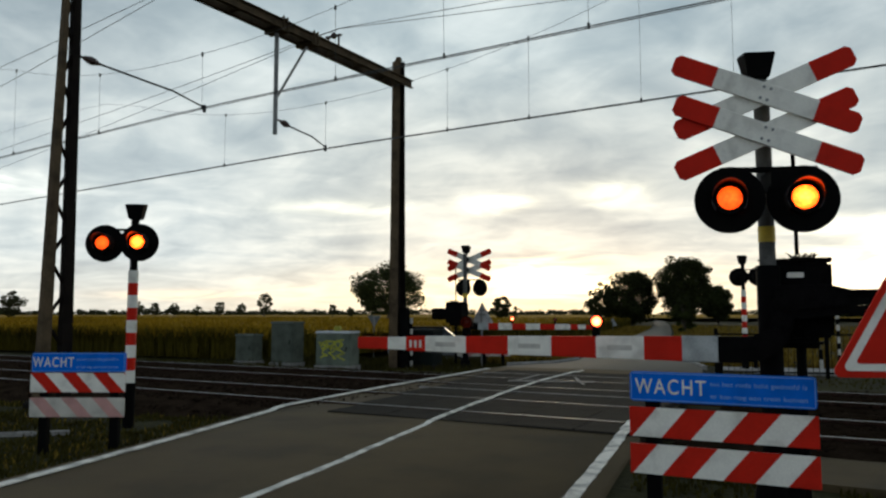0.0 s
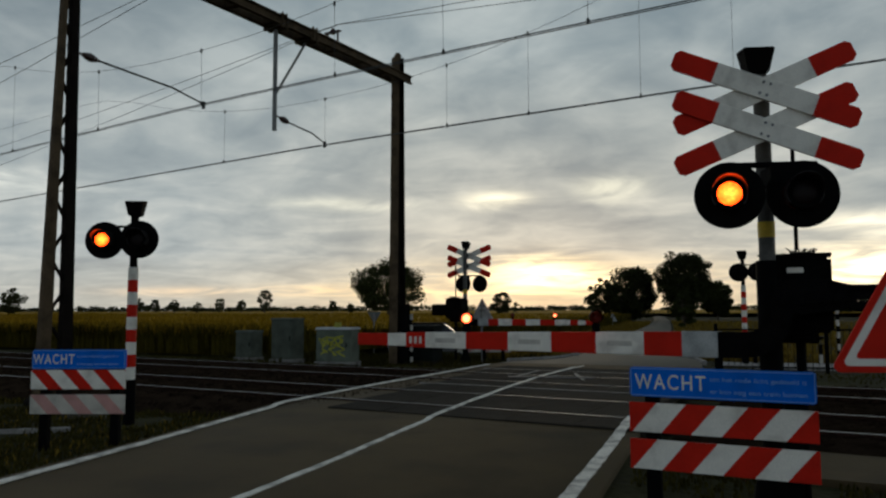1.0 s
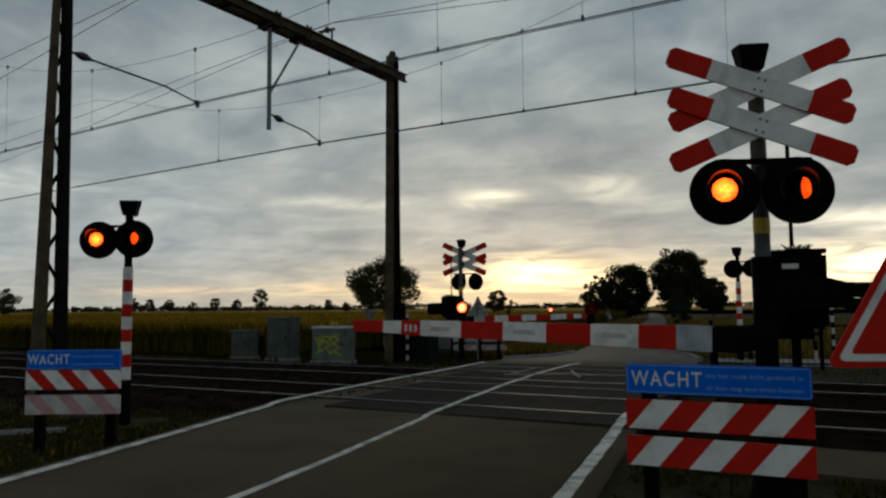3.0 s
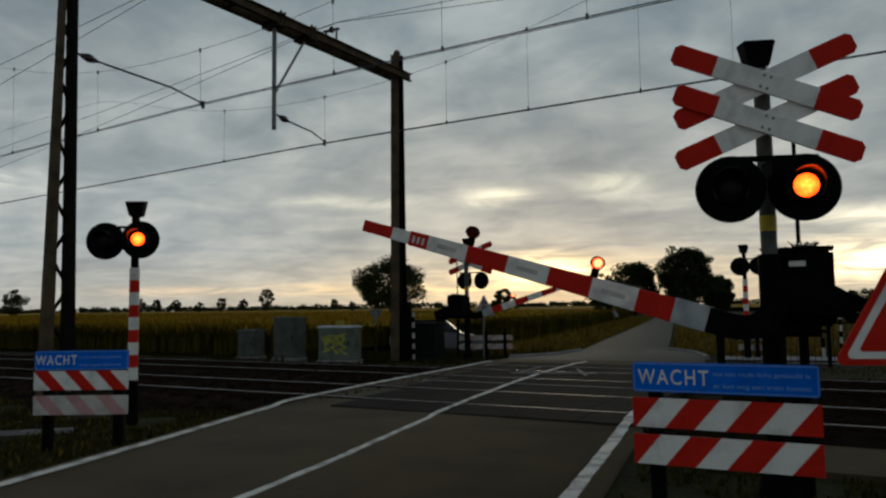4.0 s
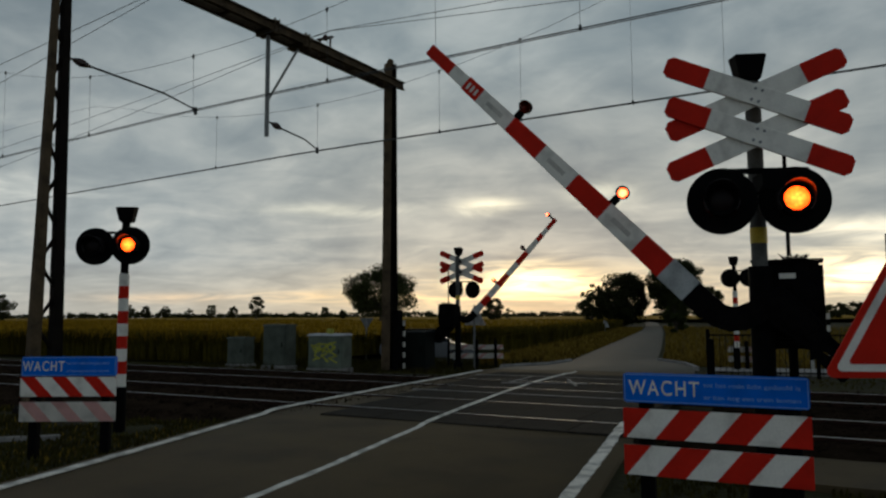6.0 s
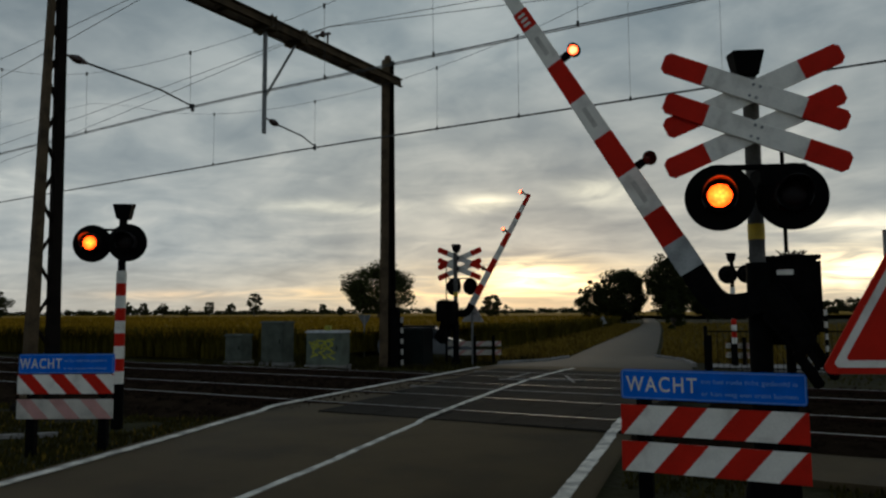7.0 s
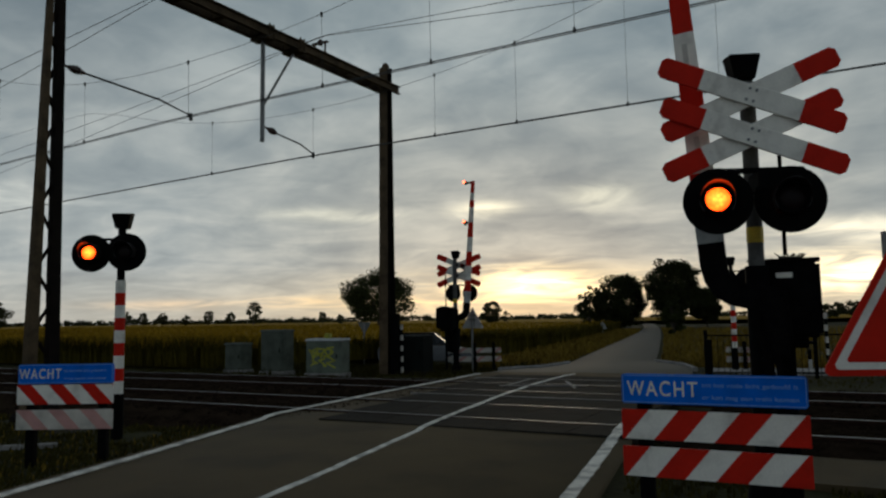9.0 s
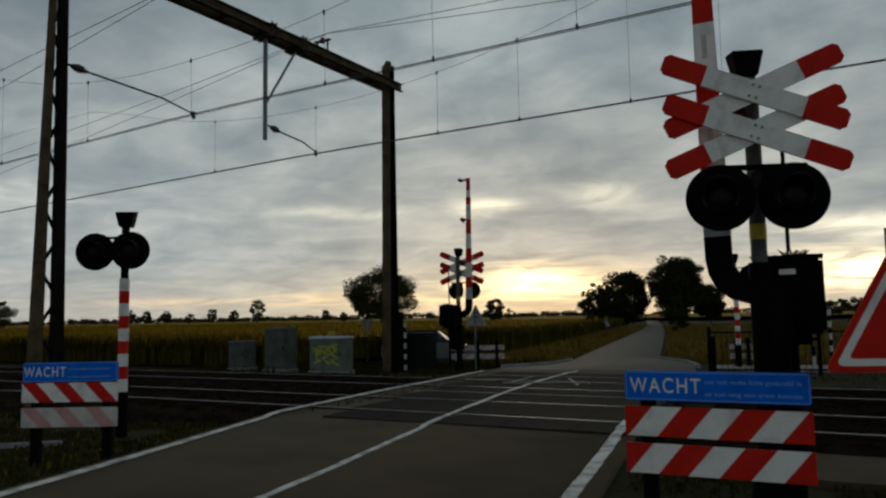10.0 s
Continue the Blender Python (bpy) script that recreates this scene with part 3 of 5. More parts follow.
        lathe(bm, prof, 14, Matrix.Translation(a) @ q)
        part("insulator", bm, PORCELAIN, portal, "dark ribbed porcelain insulator")
        bm = bmesh.new()
        mid = a + d * ((b - a).length * 0.72) + Vector((0, 0, 0.07))
        tube(bm, a + d * 0.4, mid, 0.02, seg=8)
        tube(bm, mid, b, 0.02, 0.014, seg=8)
        box(bm, -0.03, 0.03, b.y - 0.02, b.y + 0.02, b.z - 0.1, b.z + 0.05)
        part("steady_arm", bm, WIRE, portal, "thin dark steady arm")
    # wire supports on the beam
    for yy in (10.45 - NEAR_D, 14.68 - NEAR_D):
        bm = bmesh.new()
        for bx in (-0.16, 0.16):
            box(bm, bx - 0.02, bx + 0.02, yy - 0.02, yy + 0.02, top + 0.114, top + 0.40, 0.004)
        box(bm, -0.24, 0.24, yy - 0.05, yy + 0.05, top + 0.40, top + 0.44, 0.006)
        lathe(bm, [(0.03, top + 0.36), (0.075, top + 0.38), (0.06, top + 0.42), (0.075, top + 0.45), (0.045, top + 0.50), (0.03, top + 0.52)], 12, pose(0, yy, 0))
        part("wire_support", lifted(bm), PORCELAIN, portal, "dark bracket with an insulator")


def wire(name, fn, t0, t1, step, r, label, droppers=()):
    pts = []
    n = int((t1 - t0) / step)
    for i in range(n + 1):
        pts.append(fn(t0 + (t1 - t0) * i / n))
    cu = bpy.data.curves.new(name, "CURVE")
    cu.dimensions, cu.bevel_depth, cu.bevel_resolution = "3D", r, 1
    sp = cu.splines.new("POLY")
    sp.points.add(len(pts) - 1)
    for q, p in zip(sp.points, pts):
        q.co = (*p, 1)
    cu.materials.append(WIRE)
    tmp = new(name, cu)
    me = bpy.data.meshes.new_from_object(tmp)
    bpy.data.objects.remove(tmp)
    ob = tagged(new(name, me), label, "overhead wire")
    for t, top in droppers:
        a, b = fn(t), top(t)
        bm = bmesh.new()
        tube(bm, a, b, 0.0035, seg=6)
        tube(bm, a - Vector((0, 0, 0.035)), a + Vector((0, 0, 0.05)), 0.022, seg=8)
        tube(bm, b - Vector((0, 0, 0.05)), b + Vector((0, 0, 0.03)), 0.022, seg=8)
        part("dropper", bm, WIRE, ob, "thin dropper wire with clamps")
    return ob


def build_wires():
    def drift(t):
        q = t - PORTAL_T
        return (0.10 if q > 0 else 0.04) * q

    def contact(d, z):
        return lambda t: dt(d + drift(t), t, z)

    def messenger(d, z0):
        def f(t):
            q = min(abs(t - PORTAL_T), 8.0)
            rest = abs(t - PORTAL_T) - q
            return dt(d + drift(t), t, min(8.25, z0 + 0.019 * q * q + 0.2 * rest))
        return f

    def feeder(d, z0, slope, curl):
        def f(t):
            q = abs(t - PORTAL_T)
            return dt(d + drift(t), t, z0 - slope * q + curl * q * q)
        return f
    m_near, m_far = messenger(10.4, 6.62), messenger(14.4, 6.63)
    drop_n = [(t, m_near) for t in (18.9, 14.95, 11.25, 7.8, 5.55, 3.1)]
    drop_f = [(t, m_far) for t in (15.0, 11.2, 7.67, 5.67, 3.3, 1.6)]
    # each track has a pair of contact wires
    wire("contact_wire", contact(10.43, 5.52), -40, 120, 2.0, 0.010, "dark copper contact wire over the near track", drop_n)
    wire("contact_wire", contact(10.50, 5.52), -40, 120, 2.0, 0.008, "dark copper contact wire over the near track")
    wire("contact_wire", contact(14.4, 5.47), -40, 120, 2.0, 0.011, "dark copper contact wire over the far track", drop_f)
    wire("contact_wire", contact(14.47, 5.47), -40, 120, 2.0, 0.008, "dark copper contact wire over the far track")
    wire("messenger_wire", m_near, -15, 80, 1.0, 0.0045, "thin grey messenger wire over the near track")
    wire("messenger_wire", m_far, -15, 80, 1.0, 0.0045, "thin grey messenger wire over the far track")
    for d, z, sl in ((10.45, 8.42, 0.050), (10.45, 8.42, 0.114), (14.68, 8.62, 0.066), (14.68, 8.62, 0.109)):
        wire("feeder_wire", feeder(d, z, sl, 0.0008), -20, 60, 1.0, 0.0075, "dark sagging feeder wire carried on the portal")


# ---- crossing signals ----
LENS_R = 0.092


def lens_mesh(r, lit):
    """A small lens disc: lit glass in front (towards -y), dull glass behind."""
    bm = bmesh.new()
    seg = 24
    prof = [(0.0, -0.016), (0.5, -0.013), (0.85, -0.006), (1.0, 0.0)]
    rings = []
    for k, y in prof[1:]:
        rings.append([bm.verts.new((r * k * math.cos(2 * math.pi * i / seg), y, r * k * math.sin(2 * math.pi * i / seg))) for i in range(seg)])
    c = bm.verts.new((0, prof[0][1], 0))
    back = bm.verts.new((0, 0.008, 0))
    for i in range(seg):
        bm.faces.new((c, rings[0][i], rings[0][(i + 1) % seg]))
        for a, b in zip(rings, rings[1:]):
            bm.faces.new((a[i], b[i], b[(i + 1) % seg], a[(i + 1) % seg]))
        f = bm.faces.new((back, rings[-1][(i + 1) % seg], rings[-1][i]))
        f.material_index = 1
    return finish("lens", bm, [lit, LENS_DULL], True)


def lens_drum(r):
    """Three lens faces round an upright axis: lit, fading and dark glass, one of them facing -y."""
    bm = bmesh.new()
    seg, apothem = 24, r * 0.60
    for side in range(3):
        turn = Matrix.Rotation(-2 * math.pi * side / 3, 4, "Z")
        rings = []
        for k, y in ((0.5, -0.013), (0.85, -0.006), (1.0, 0.0)):
            rings.append([bm.verts.new(turn @ Vector((r * k * math.cos(2 * math.pi * i / seg), y - apothem, r * k * math.sin(2 * math.pi * i / seg)))) for i in range(seg)])
        c, back = bm.verts.new(turn @ Vector((0, -0.016 - apothem, 0))), bm.verts.new(turn @ Vector((0, 0.004 - apothem, 0)))
        for i in range(seg):
            j = (i + 1) % seg
            fs = [bm.faces.new((c, rings[0][i], rings[0][j]))]
            fs += [bm.faces.new((a[i], b[i], b[j], a[j])) for a, b in zip(rings, rings[1:])]
            for f in fs:
                f.material_index = side
            bm.faces.new((back, rings[-1][j], rings[-1][i])).material_index = 2
    return finish("lens", bm, [LENS_LIT, LENS_DIM, LENS_DARK], True)


LENS_BIG_ME = lens_drum(LENS_R)
LENS_SMALL_ME = lens_mesh(0.042, LENS_SMALL)
PHASE_A, PHASE_B, PHASE_C, STEADY = [], [], [], []      # lenses by the half of the blink in which they are lit


def signal_lamp(parent, x, y, z, phase, turn=0):
    """Round black shield with a hooded lens, facing -y and turned a little about its own upright axis."""
    bm = bmesh.new()
    lathe(bm, [(0.05, 0.10), (0.12, 0.09), (0.13, 0.03), (0.238, 0.012), (0.247, 0.0), (0.247, -0.01), (0.236, -0.012), (0.0001, -0.008)], 40, pose(0, 0, 0, -90, 0, 0))
    lamp = part("lamp_shield", bm, BLACK, parent, "round matt black lamp shield", m=pose(x, y, z, 0, 0, turn))
    # hood: an open tube cut away below
    bm = bmesh.new()
    seg = 26
    cols = []
    for i in range(seg + 1):
        a = radians(-38 + 256 * i / seg)
        ln = 0.14 + 0.13 * max(0, math.sin(a)) ** 0.7
        cols.append([bm.verts.new((r * math.cos(a), -yy, r * math.sin(a))) for r, yy in ((0.125, 0.013), (0.125, ln), (0.120, ln), (0.120, 0.013))])
    for a, b in zip(cols, cols[1:]):
        for k in range(3):
            bm.faces.new((a[k], a[k + 1], b[k + 1], b[k]))
    part("hood", bm, LAMP_ENAMEL, lamp)
    # baffle ring round the lens
    bm = bmesh.new()
    ring = []
    for i in range(32):
        a = 2 * math.pi * i / 32
        ring.append([bm.verts.new((r * math.cos(a), -yy, r * math.sin(a))) for r, yy in ((0.085, 0.112), (0.1185, 0.112), (0.1185, 0.014), (0.1150, 0.014), (0.1150, 0.108), (0.085, 0.108))])
    for i in range(32):
        a, b = ring[i], ring[(i + 1) % 32]
        for k in range(6):
            bm.faces.new((a[k], a[(k + 1) % 6], b[(k + 1) % 6], b[k]))
    part("lens_ring", bm, BLACK, lamp)
    lens = part("lens", LENS_BIG_ME, None, lamp, "round signal lens, glowing orange when lit", m=pose(0, -0.048, 0))
    phase.append((lens, (0, -0.048, 0), True))


def bell_head(parent, x, y, z, s=1.0):
    bm = bmesh.new()
    vs = box(bm, x - 0.12 * s, x + 0.12 * s, y - 0.11 * s, y + 0.11 * s, z, z + 0.19 * s)
    for v in vs:
        if v.co.z < z + 0.05 * s:
            v.co.x = x + (v.co.x - x) * 0.66
            v.co.y = y + (v.co.y - y) * 0.7
        elif v.co.y > y:
            v.co.z += 0.03 * s
    bmesh.ops.bevel(bm, geom=bm.edges[:], offset=0.01, segments=2, affect="EDGES")
    tube(bm, (x, y, z - 0.05), (x, y, z + 0.01), 0.045, seg=12)
    part("warning_bell", bm, BLACK, parent, "black flared bell housing")


def cross_board(parent, z, ang, y):
    """One arm of the cross: pale middle and pointed red ends."""
    L, w, red = 0.712, 0.080, 0.325
    m = pose(-0.044, y, z) @ pose(0, 0, 0, 0, ang, 0)
    bm = bmesh.new()
    prism(bm, [(-L + red, -w), (L - red, -w), (L - red, w), (-L + red, w)], -0.012, 0.012)
    bmesh.ops.bevel(bm, geom=bm.edges[:], offset=0.003, segments=1, affect="EDGES")
    board = part("cross_board", bm, WHITE, parent, "white and red cross board", m=m)
    for s in (-1, 1):
        bm = bmesh.new()
        pts = [(L - red, -w), (L - 0.036, -w), (L, -w * 0.6), (L, w * 0.6), (L - 0.036, w), (L - red, w)]
        prism(bm, [(s * a, b) for a, b in pts], -0.012, 0.012)
        part("red_end", bm, RED, board, "pointed red end")
    for bx in (-0.026, 0.026):
        for bz in (-0.045, 0.045):
            bm = bmesh.new()
            tube(bm, (bx, 0.016, bz), (bx, -0.019, bz), 0.011, seg=8)
            part("bolt", bm, GALV, board)
    return board


BOOMS = []


def barrier(m, box_turn, arm_m, boom_len, label):
    """Signal mast with its drive; the boom reaches along -x, traffic comes from -y."""
    mast = thing("crossing_signal", m, label, "crossing signal", "half barriers of the crossing")
    turned = pose(0, 0, 0, 0, 0, box_turn)
    bm = bmesh.new()
    tube(bm, (0, 0, 1.7), (0, 0, 3.17), 0.059, seg=24)
    part("pole", bm, POLE_GREY, mast, "dull grey galvanised pole")
    bm = bmesh.new()
    tube(bm, (0, 0, -0.2), (0, 0, 1.72), 0.085, seg=20)
    tube(bm, (0, 0, -0.1), (0, 0, 0.12), 0.16, 0.13, seg=20)
    part("lower_pole", bm, BLACK, mast, "thick black lower pole")
    bm = bmesh.new()
    tube(bm, (0, 0, 1.90), (0, 0, 2.02), 0.0625, seg=24)
    part("yellow_band", bm, YELLOW, mast, "yellow reflective band")
    for z, y in ((3.012, -0.235), (2.70, -0.235)):
        cross_board(mast, z, -23.2, y + 0.028)
        cross_board(mast, z - 0.01, 21.2, y)
    for z in (3.012, 2.70):
        bm = bmesh.new()
        box(bm, -0.05, 0.05, -0.195, -0.05, z - 0.05, z + 0.05, 0.006)
        part("board_bracket", bm, BLACK, mast)
    bell_head(mast, -0.03, 0, 3.185)
    bm = bmesh.new()
    box(bm, -0.40, 0.30, -0.27, -0.20, 2.405, 2.44, 0.006)
    box(bm, -0.045, 0.045, -0.30, -0.05, 2.27, 2.41, 0.005)
    part("lamp_bracket", bm, BLACK, mast)
    signal_lamp(mast, -0.348, -0.31, 2.187, PHASE_A, -13)
    signal_lamp(mast, 0.168, -0.31, 2.187, PHASE_B, -11)
    # drive housing
    bm = bmesh.new()
    box(bm, -0.07, 0.435, 0.04, 0.42, 1.20, 1.785, 0.03)
    housing = part("drive_housing", bm, BLACK_CAST, mast, "black cast housing of the barrier drive", m=turned @ pose(0, 0, -0.03))
    for nm, dims in (("lower_box", (-0.03, 0.36, 0.06, 0.38, 1.12, 1.198, 0.03)), ("lid", (-0.075, 0.440, 0.035, 0.425, 1.787, 1.803, 0.006))):
        bm = bmesh.new()
        box(bm, *dims)
        part(nm, bm, BLACK_CAST, housing)
    bm = bmesh.new()
    box(bm, 0.13, 0.245, 0.028, 0.04, 1.655, 1.695, 0.003)
    part("type_plate", bm, WHITE, mast, "small white type plate", m=turned @ pose(0, 0, -0.03))
    bm = bmesh.new()
    tube(bm, (0.20, 0.20, 1.81), (0.20, 0.20, 2.72), 0.016, seg=10)
    tube(bm, (0.20, 0.20, -0.2), (0.20, 0.20, 1.2), 0.035, seg=12)
    part("conduit", bm, BLACK, mast, "thin black conduit", m=turned)
    bm = bmesh.new()
    rnd = random.Random(4)
    for _ in range(60):
        c = Vector((rnd.gauss(0.22, 0.06), rnd.uniform(0.08, 0.36), 1.795))
        e = c + Vector((rnd.uniform(-0.06, 0.06), rnd.uniform(-0.05, 0.05), rnd.uniform(0.01, 0.05)))
        tube(bm, c, e, 0.006, 0.003, seg=4)
    part("old_nest", bm, BARK, mast, "twigs lying on the housing", m=turned @ pose(0, 0, -0.02))
    # the boom, turning about the drive shaft
    DROP = 0.385
    boom = thing("barrier_boom", arm_m @ pose(0, -0.115, 1.465), "red and white striped barrier boom with small red lamps", "barrier boom", "half barriers of the crossing")
    k = boom_len / 3.70
    edges = [0.73, 1.028, 1.414, 1.794, 2.182, 2.578, 2.982, 3.18, 3.372, 3.70]
    cols = [RED, WHITE, RED, WHITE, RED, WHITE, RED, WHITE, RED]

    def half_h(x):
        return 0.102 - 0.040 * min(1.0, max(0.0, (x - 0.3) / 3.3))
    part_names = {id(RED): "red_band", id(WHITE): "white_band"}
    for a, b, c in zip(edges, edges[1:], cols):
        bm = bmesh.new()
        thin = 0.88 if a >= 3.1 else 1.0
        ha, hb = half_h(a) * thin, half_h(b) * thin
        prism(bm, [(-a * k, -DROP - ha), (-a * k, -DROP + ha), (-b * k, -DROP + hb), (-b * k, -DROP - hb)], -0.028, 0.028)
        bmesh.ops.bevel(bm, geom=[e for e in bm.edges if abs((e.verts[0].co - e.verts[1].co).x) > 0.05], offset=0.008, segments=2, affect="EDGES")
        band = part(part_names[id(c)], bm, c, boom)
        if c is RED and 2.9 < a < 3.1:
            bm = bmesh.new()
            for dx in (-0.05, 0.0, 0.05):
                box(bm, -(a + b) / 2 * k + dx - 0.012, -(a + b) / 2 * k + dx + 0.012, -0.031, -0.0275, -DROP - 0.035, -DROP + 0.03)
            part("label_bar", bm, WHITE, band, "small white printed bars")
        if c is WHITE and a < 2.7:
            bm = bmesh.new()
            mid = -(a + b) / 2 * k
            box(bm, mid - 0.10, mid + 0.10, -0.031, -0.0275, -DROP - 0.022, -DROP + 0.018)
            part("label_strip", bm, DIRTY_WHITE, band, "faded grey label strip")
    bm = bmesh.new()
    box(bm, -0.745 * k, -0.44, -0.034, 0.034, -DROP - 0.10, -DROP + 0.10, 0.01)
    part("boom_socket", bm, SOCKET_GREY, boom, "grey socket of the boom")
    bm = bmesh.new()
    path = [(-0.47, -DROP, 0.098), (-0.30, -DROP, 0.098), (-0.20, -DROP + 0.012, 0.095), (-0.12, -DROP + 0.05, 0.095), (-0.065, -DROP + 0.12, 0.095), (-0.03, -DROP + 0.22, 0.09), (-0.01, -0.08, 0.09), (0.0, 0.03, 0.085)]
    left, right = [], []
    for i, (px_, pz_, hw) in enumerate(path):
        q0, q1 = path[max(0, i - 1)], path[min(len(path) - 1, i + 1)]
        dx, dz = q1[0] - q0[0], q1[1] - q0[1]
        ln = math.hypot(dx, dz)
        left.append((px_ - dz / ln * hw, pz_ + dx / ln * hw))
        right.append((px_ + dz / ln * hw, pz_ - dx / ln * hw))
    for i in range(len(path) - 1):
        prism(bm, [left[i], right[i], right[i + 1], left[i + 1]], -0.04, 0.04)
    bmesh.ops.remove_doubles(bm, verts=bm.verts, dist=0.0005)
    part("crank_arm", bm, BLACK_CAST, boom, "black curved crank arm")
    bm = bmesh.new()
    tube(bm, (0, -0.06, 0), (0, 0.14, 0), 0.075, seg=18)
    part("shaft", bm, BLACK_CAST, boom)
    bm = bmesh.new()
    prism(bm, [(-0.08, -0.1), (0.1, -0.16), (0.40, -0.12), (0.48, -0.06), (0.48, 0.05), (0.30, 0.10), (-0.05, 0.1)], -0.03, 0.01)
    bmesh.ops.bevel(bm, geom=bm.edges[:], offset=0.008, segments=1, affect="EDGES")
    part("hub_plate", bm, BLACK_CAST, boom)
    for yy in (-0.055, 0.02):
        bm = bmesh.new()
        prism(bm, [(0.0, -0.09), (0.60, -0.04), (0.60, 0.05), (0.0, 0.08)], yy, yy + 0.02)
        part("counterweight_arm", bm, BLACK_CAST, boom)
    for z0, z1 in ((-0.135, -0.055), (-0.008, 0.06)):
        bm = bmesh.new()
        box(bm, 0.42, 0.72, -0.055, 0.05, z0, z1, 0.012)
        part("counterweight", bm, BLACK_CAST, boom, "black counterweight bar")
    if boom_len > 3.8:
        bm = bmesh.new()
        box(bm, 0.26, 0.98, -0.10, 0.20, -0.20, 0.13, 0.03)
        part("counterweight_block", bm, BLACK_CAST, boom, "heavy black counterweight block")
    for x, ph in ((2.575, PHASE_C), (1.417, PHASE_B)):
        x = -x * k
        top = -DROP + half_h(-x)
        bm = bmesh.new()
        box(bm, x - 0.03, x + 0.03, -0.026, 0.026, top - 0.01, top + 0.075, 0.008)
        part("lamp_stalk", bm, BLACK, boom)
        bm = bmesh.new()
        tube(bm, (0, -0.055, 0), (0, 0.05, 0), 0.056, seg=20)
        lamp = part("boom_lamp", bm, BLACK, boom, "small black lamp on the boom", m=pose(x, 0, top + 0.122, 0, 0, 17))
        bm = bmesh.new()
        seg = 14
        cl = []
        for i in range(seg + 1):
            a = radians(-20 + 220 * i / seg)
            cl.append([bm.verts.new((r * math.cos(a), -yy, r * math.sin(a))) for r, yy in ((0.056, 0.05), (0.056, 0.12), (0.053, 0.12), (0.053, 0.05))])
        for a, b in zip(cl, cl[1:]):
            for q in range(3):
                bm.faces.new((a[q], a[q + 1], b[q + 1], b[q]))
        part("hood", bm, BLACK, lamp)
        lens = part("lens", LENS_SMALL_ME, None, lamp, "small round lens, glowing when lit", m=pose(0, -0.068, 0))
        ph.append((lens, (0, -0.068, 0), False))
        if boom_len > 3.8:
            lens = part("lens", LENS_SMALL_ME, None, lamp, "small round lens, glowing when lit", m=pose(0, 0.066, 0, 0, 0, 180))
            ph.append((lens, (0, 0.066, 0, 180), False))
    if boom_len > 3.8:
        bm = bmesh.new()
        x = -boom_len + 0.05
        top = -DROP + 0.05
        box(bm, x - 0.025, x + 0.025, -0.025, 0.025, top - 0.02, top + 0.16, 0.006)
        tube(bm, (x, -0.05, top + 0.19), (x, 0.05, top + 0.19), 0.05, seg=16)
        lamp = part("boom_lamp", bm, BLACK, boom, "small black lamp at the boom's tip")
        lens = part("lens", LENS_SMALL_ME, None, lamp, "small round lens, glowing when lit", m=pose(x, 0.105, top + 0.19, 0, 0, 180))
        STEADY.append((lens, (x, 0.105, top + 0.19, 180), False))
    BOOMS.append((boom, arm_m @ pose(0, -0.115, 1.465)))
    return mast


def side_signal(m, label):
    """Two lamps on a red and white striped post."""
    sig = thing("side_signal", m, label, "crossing signal", "lamp posts beside the crossing")
    bm = bmesh.new()
    tube(bm, (0, 0, -0.2), (0, 0, 0.49), 0.076, seg=16)
    part("post_foot", bm, BLACK, sig, "black foot of the post")
    z = 0.49
    for i in range(9):
        h = 0.165
        bm = bmesh.new()
        tube(bm, (0, 0, z), (0, 0, z + h), 0.065, seg=16)
        part("white_band" if i % 2 == 0 else "red_band", bm, WHITE if i % 2 == 0 else RED, sig)
        z += h
    bm = bmesh.new()
    tube(bm, (0, 0, z), (0, 0, 2.68), 0.05, seg=16)
    box(bm, -0.46, 0.14, -0.10, -0.05, 2.50, 2.53, 0.005)
    box(bm, -0.5, 0.04, -0.09, -0.06, 2.28, 2.31, 0.005)
    part("lamp_bracket", bm, BLACK, sig)
    signal_lamp(sig, -0.355, -0.08, 2.33, PHASE_A)
    signal_lamp(sig, 0.135, -0.24, 2.33, PHASE_B)
    bell_head(sig, 0.01, 0, 2.665, 1.02)
    return sig


def striped_board(parent, w, z0, z1, style, red, white, y=-0.02):
    """A guard board of slanted red and white fields, each a thin plate on a backing.
    style: where the first red field starts at the lower edge, period, red's share of it, slant (all as parts of the width)."""
    first, period, share, slant = style
    bm = bmesh.new()
    box(bm, -w / 2 + 0.006, w / 2 - 0.006, y + 0.004, y + 0.03, z0 + 0.004, z1 - 0.004)
    board = part("guard_board", bm, DIRTY_WHITE, parent, "guard board with slanted red and white stripes")
    sh = slant * w
    x = -w / 2 + (first - period) * w
    while x < w * 0.8:
        a = x
        for nm, mat, wd in (("red_stripe", red, share * period * w), ("white_stripe", white, (1 - share) * period * w)):
            pts = clip_poly([(a, z0), (a + wd, z0), (a + wd + sh, z1), (a + sh, z1)], -w / 2, w / 2)
            if pts:
                bm = bmesh.new()
                prism(bm, pts, y - 0.002, y + 0.004)
                part(nm, bm, mat, board)
            a += wd
        x += period * w
    return board


def text_mesh(body, size, mat, parent, m, label="", spacing=1.0):
    cu = bpy.data.curves.new("lettering", "FONT")
    cu.body, cu.size, cu.extrude = body, size, 0.0012
    cu.offset = size * 0.008
    cu.space_character = spacing
    cu.materials.append(mat)
    tmp = new("lettering", cu)
    me = bpy.data.meshes.new_from_object(tmp)
    bpy.data.objects.remove(tmp)
    ob = part("lettering", me, None, parent, label, m=m)
    return ob


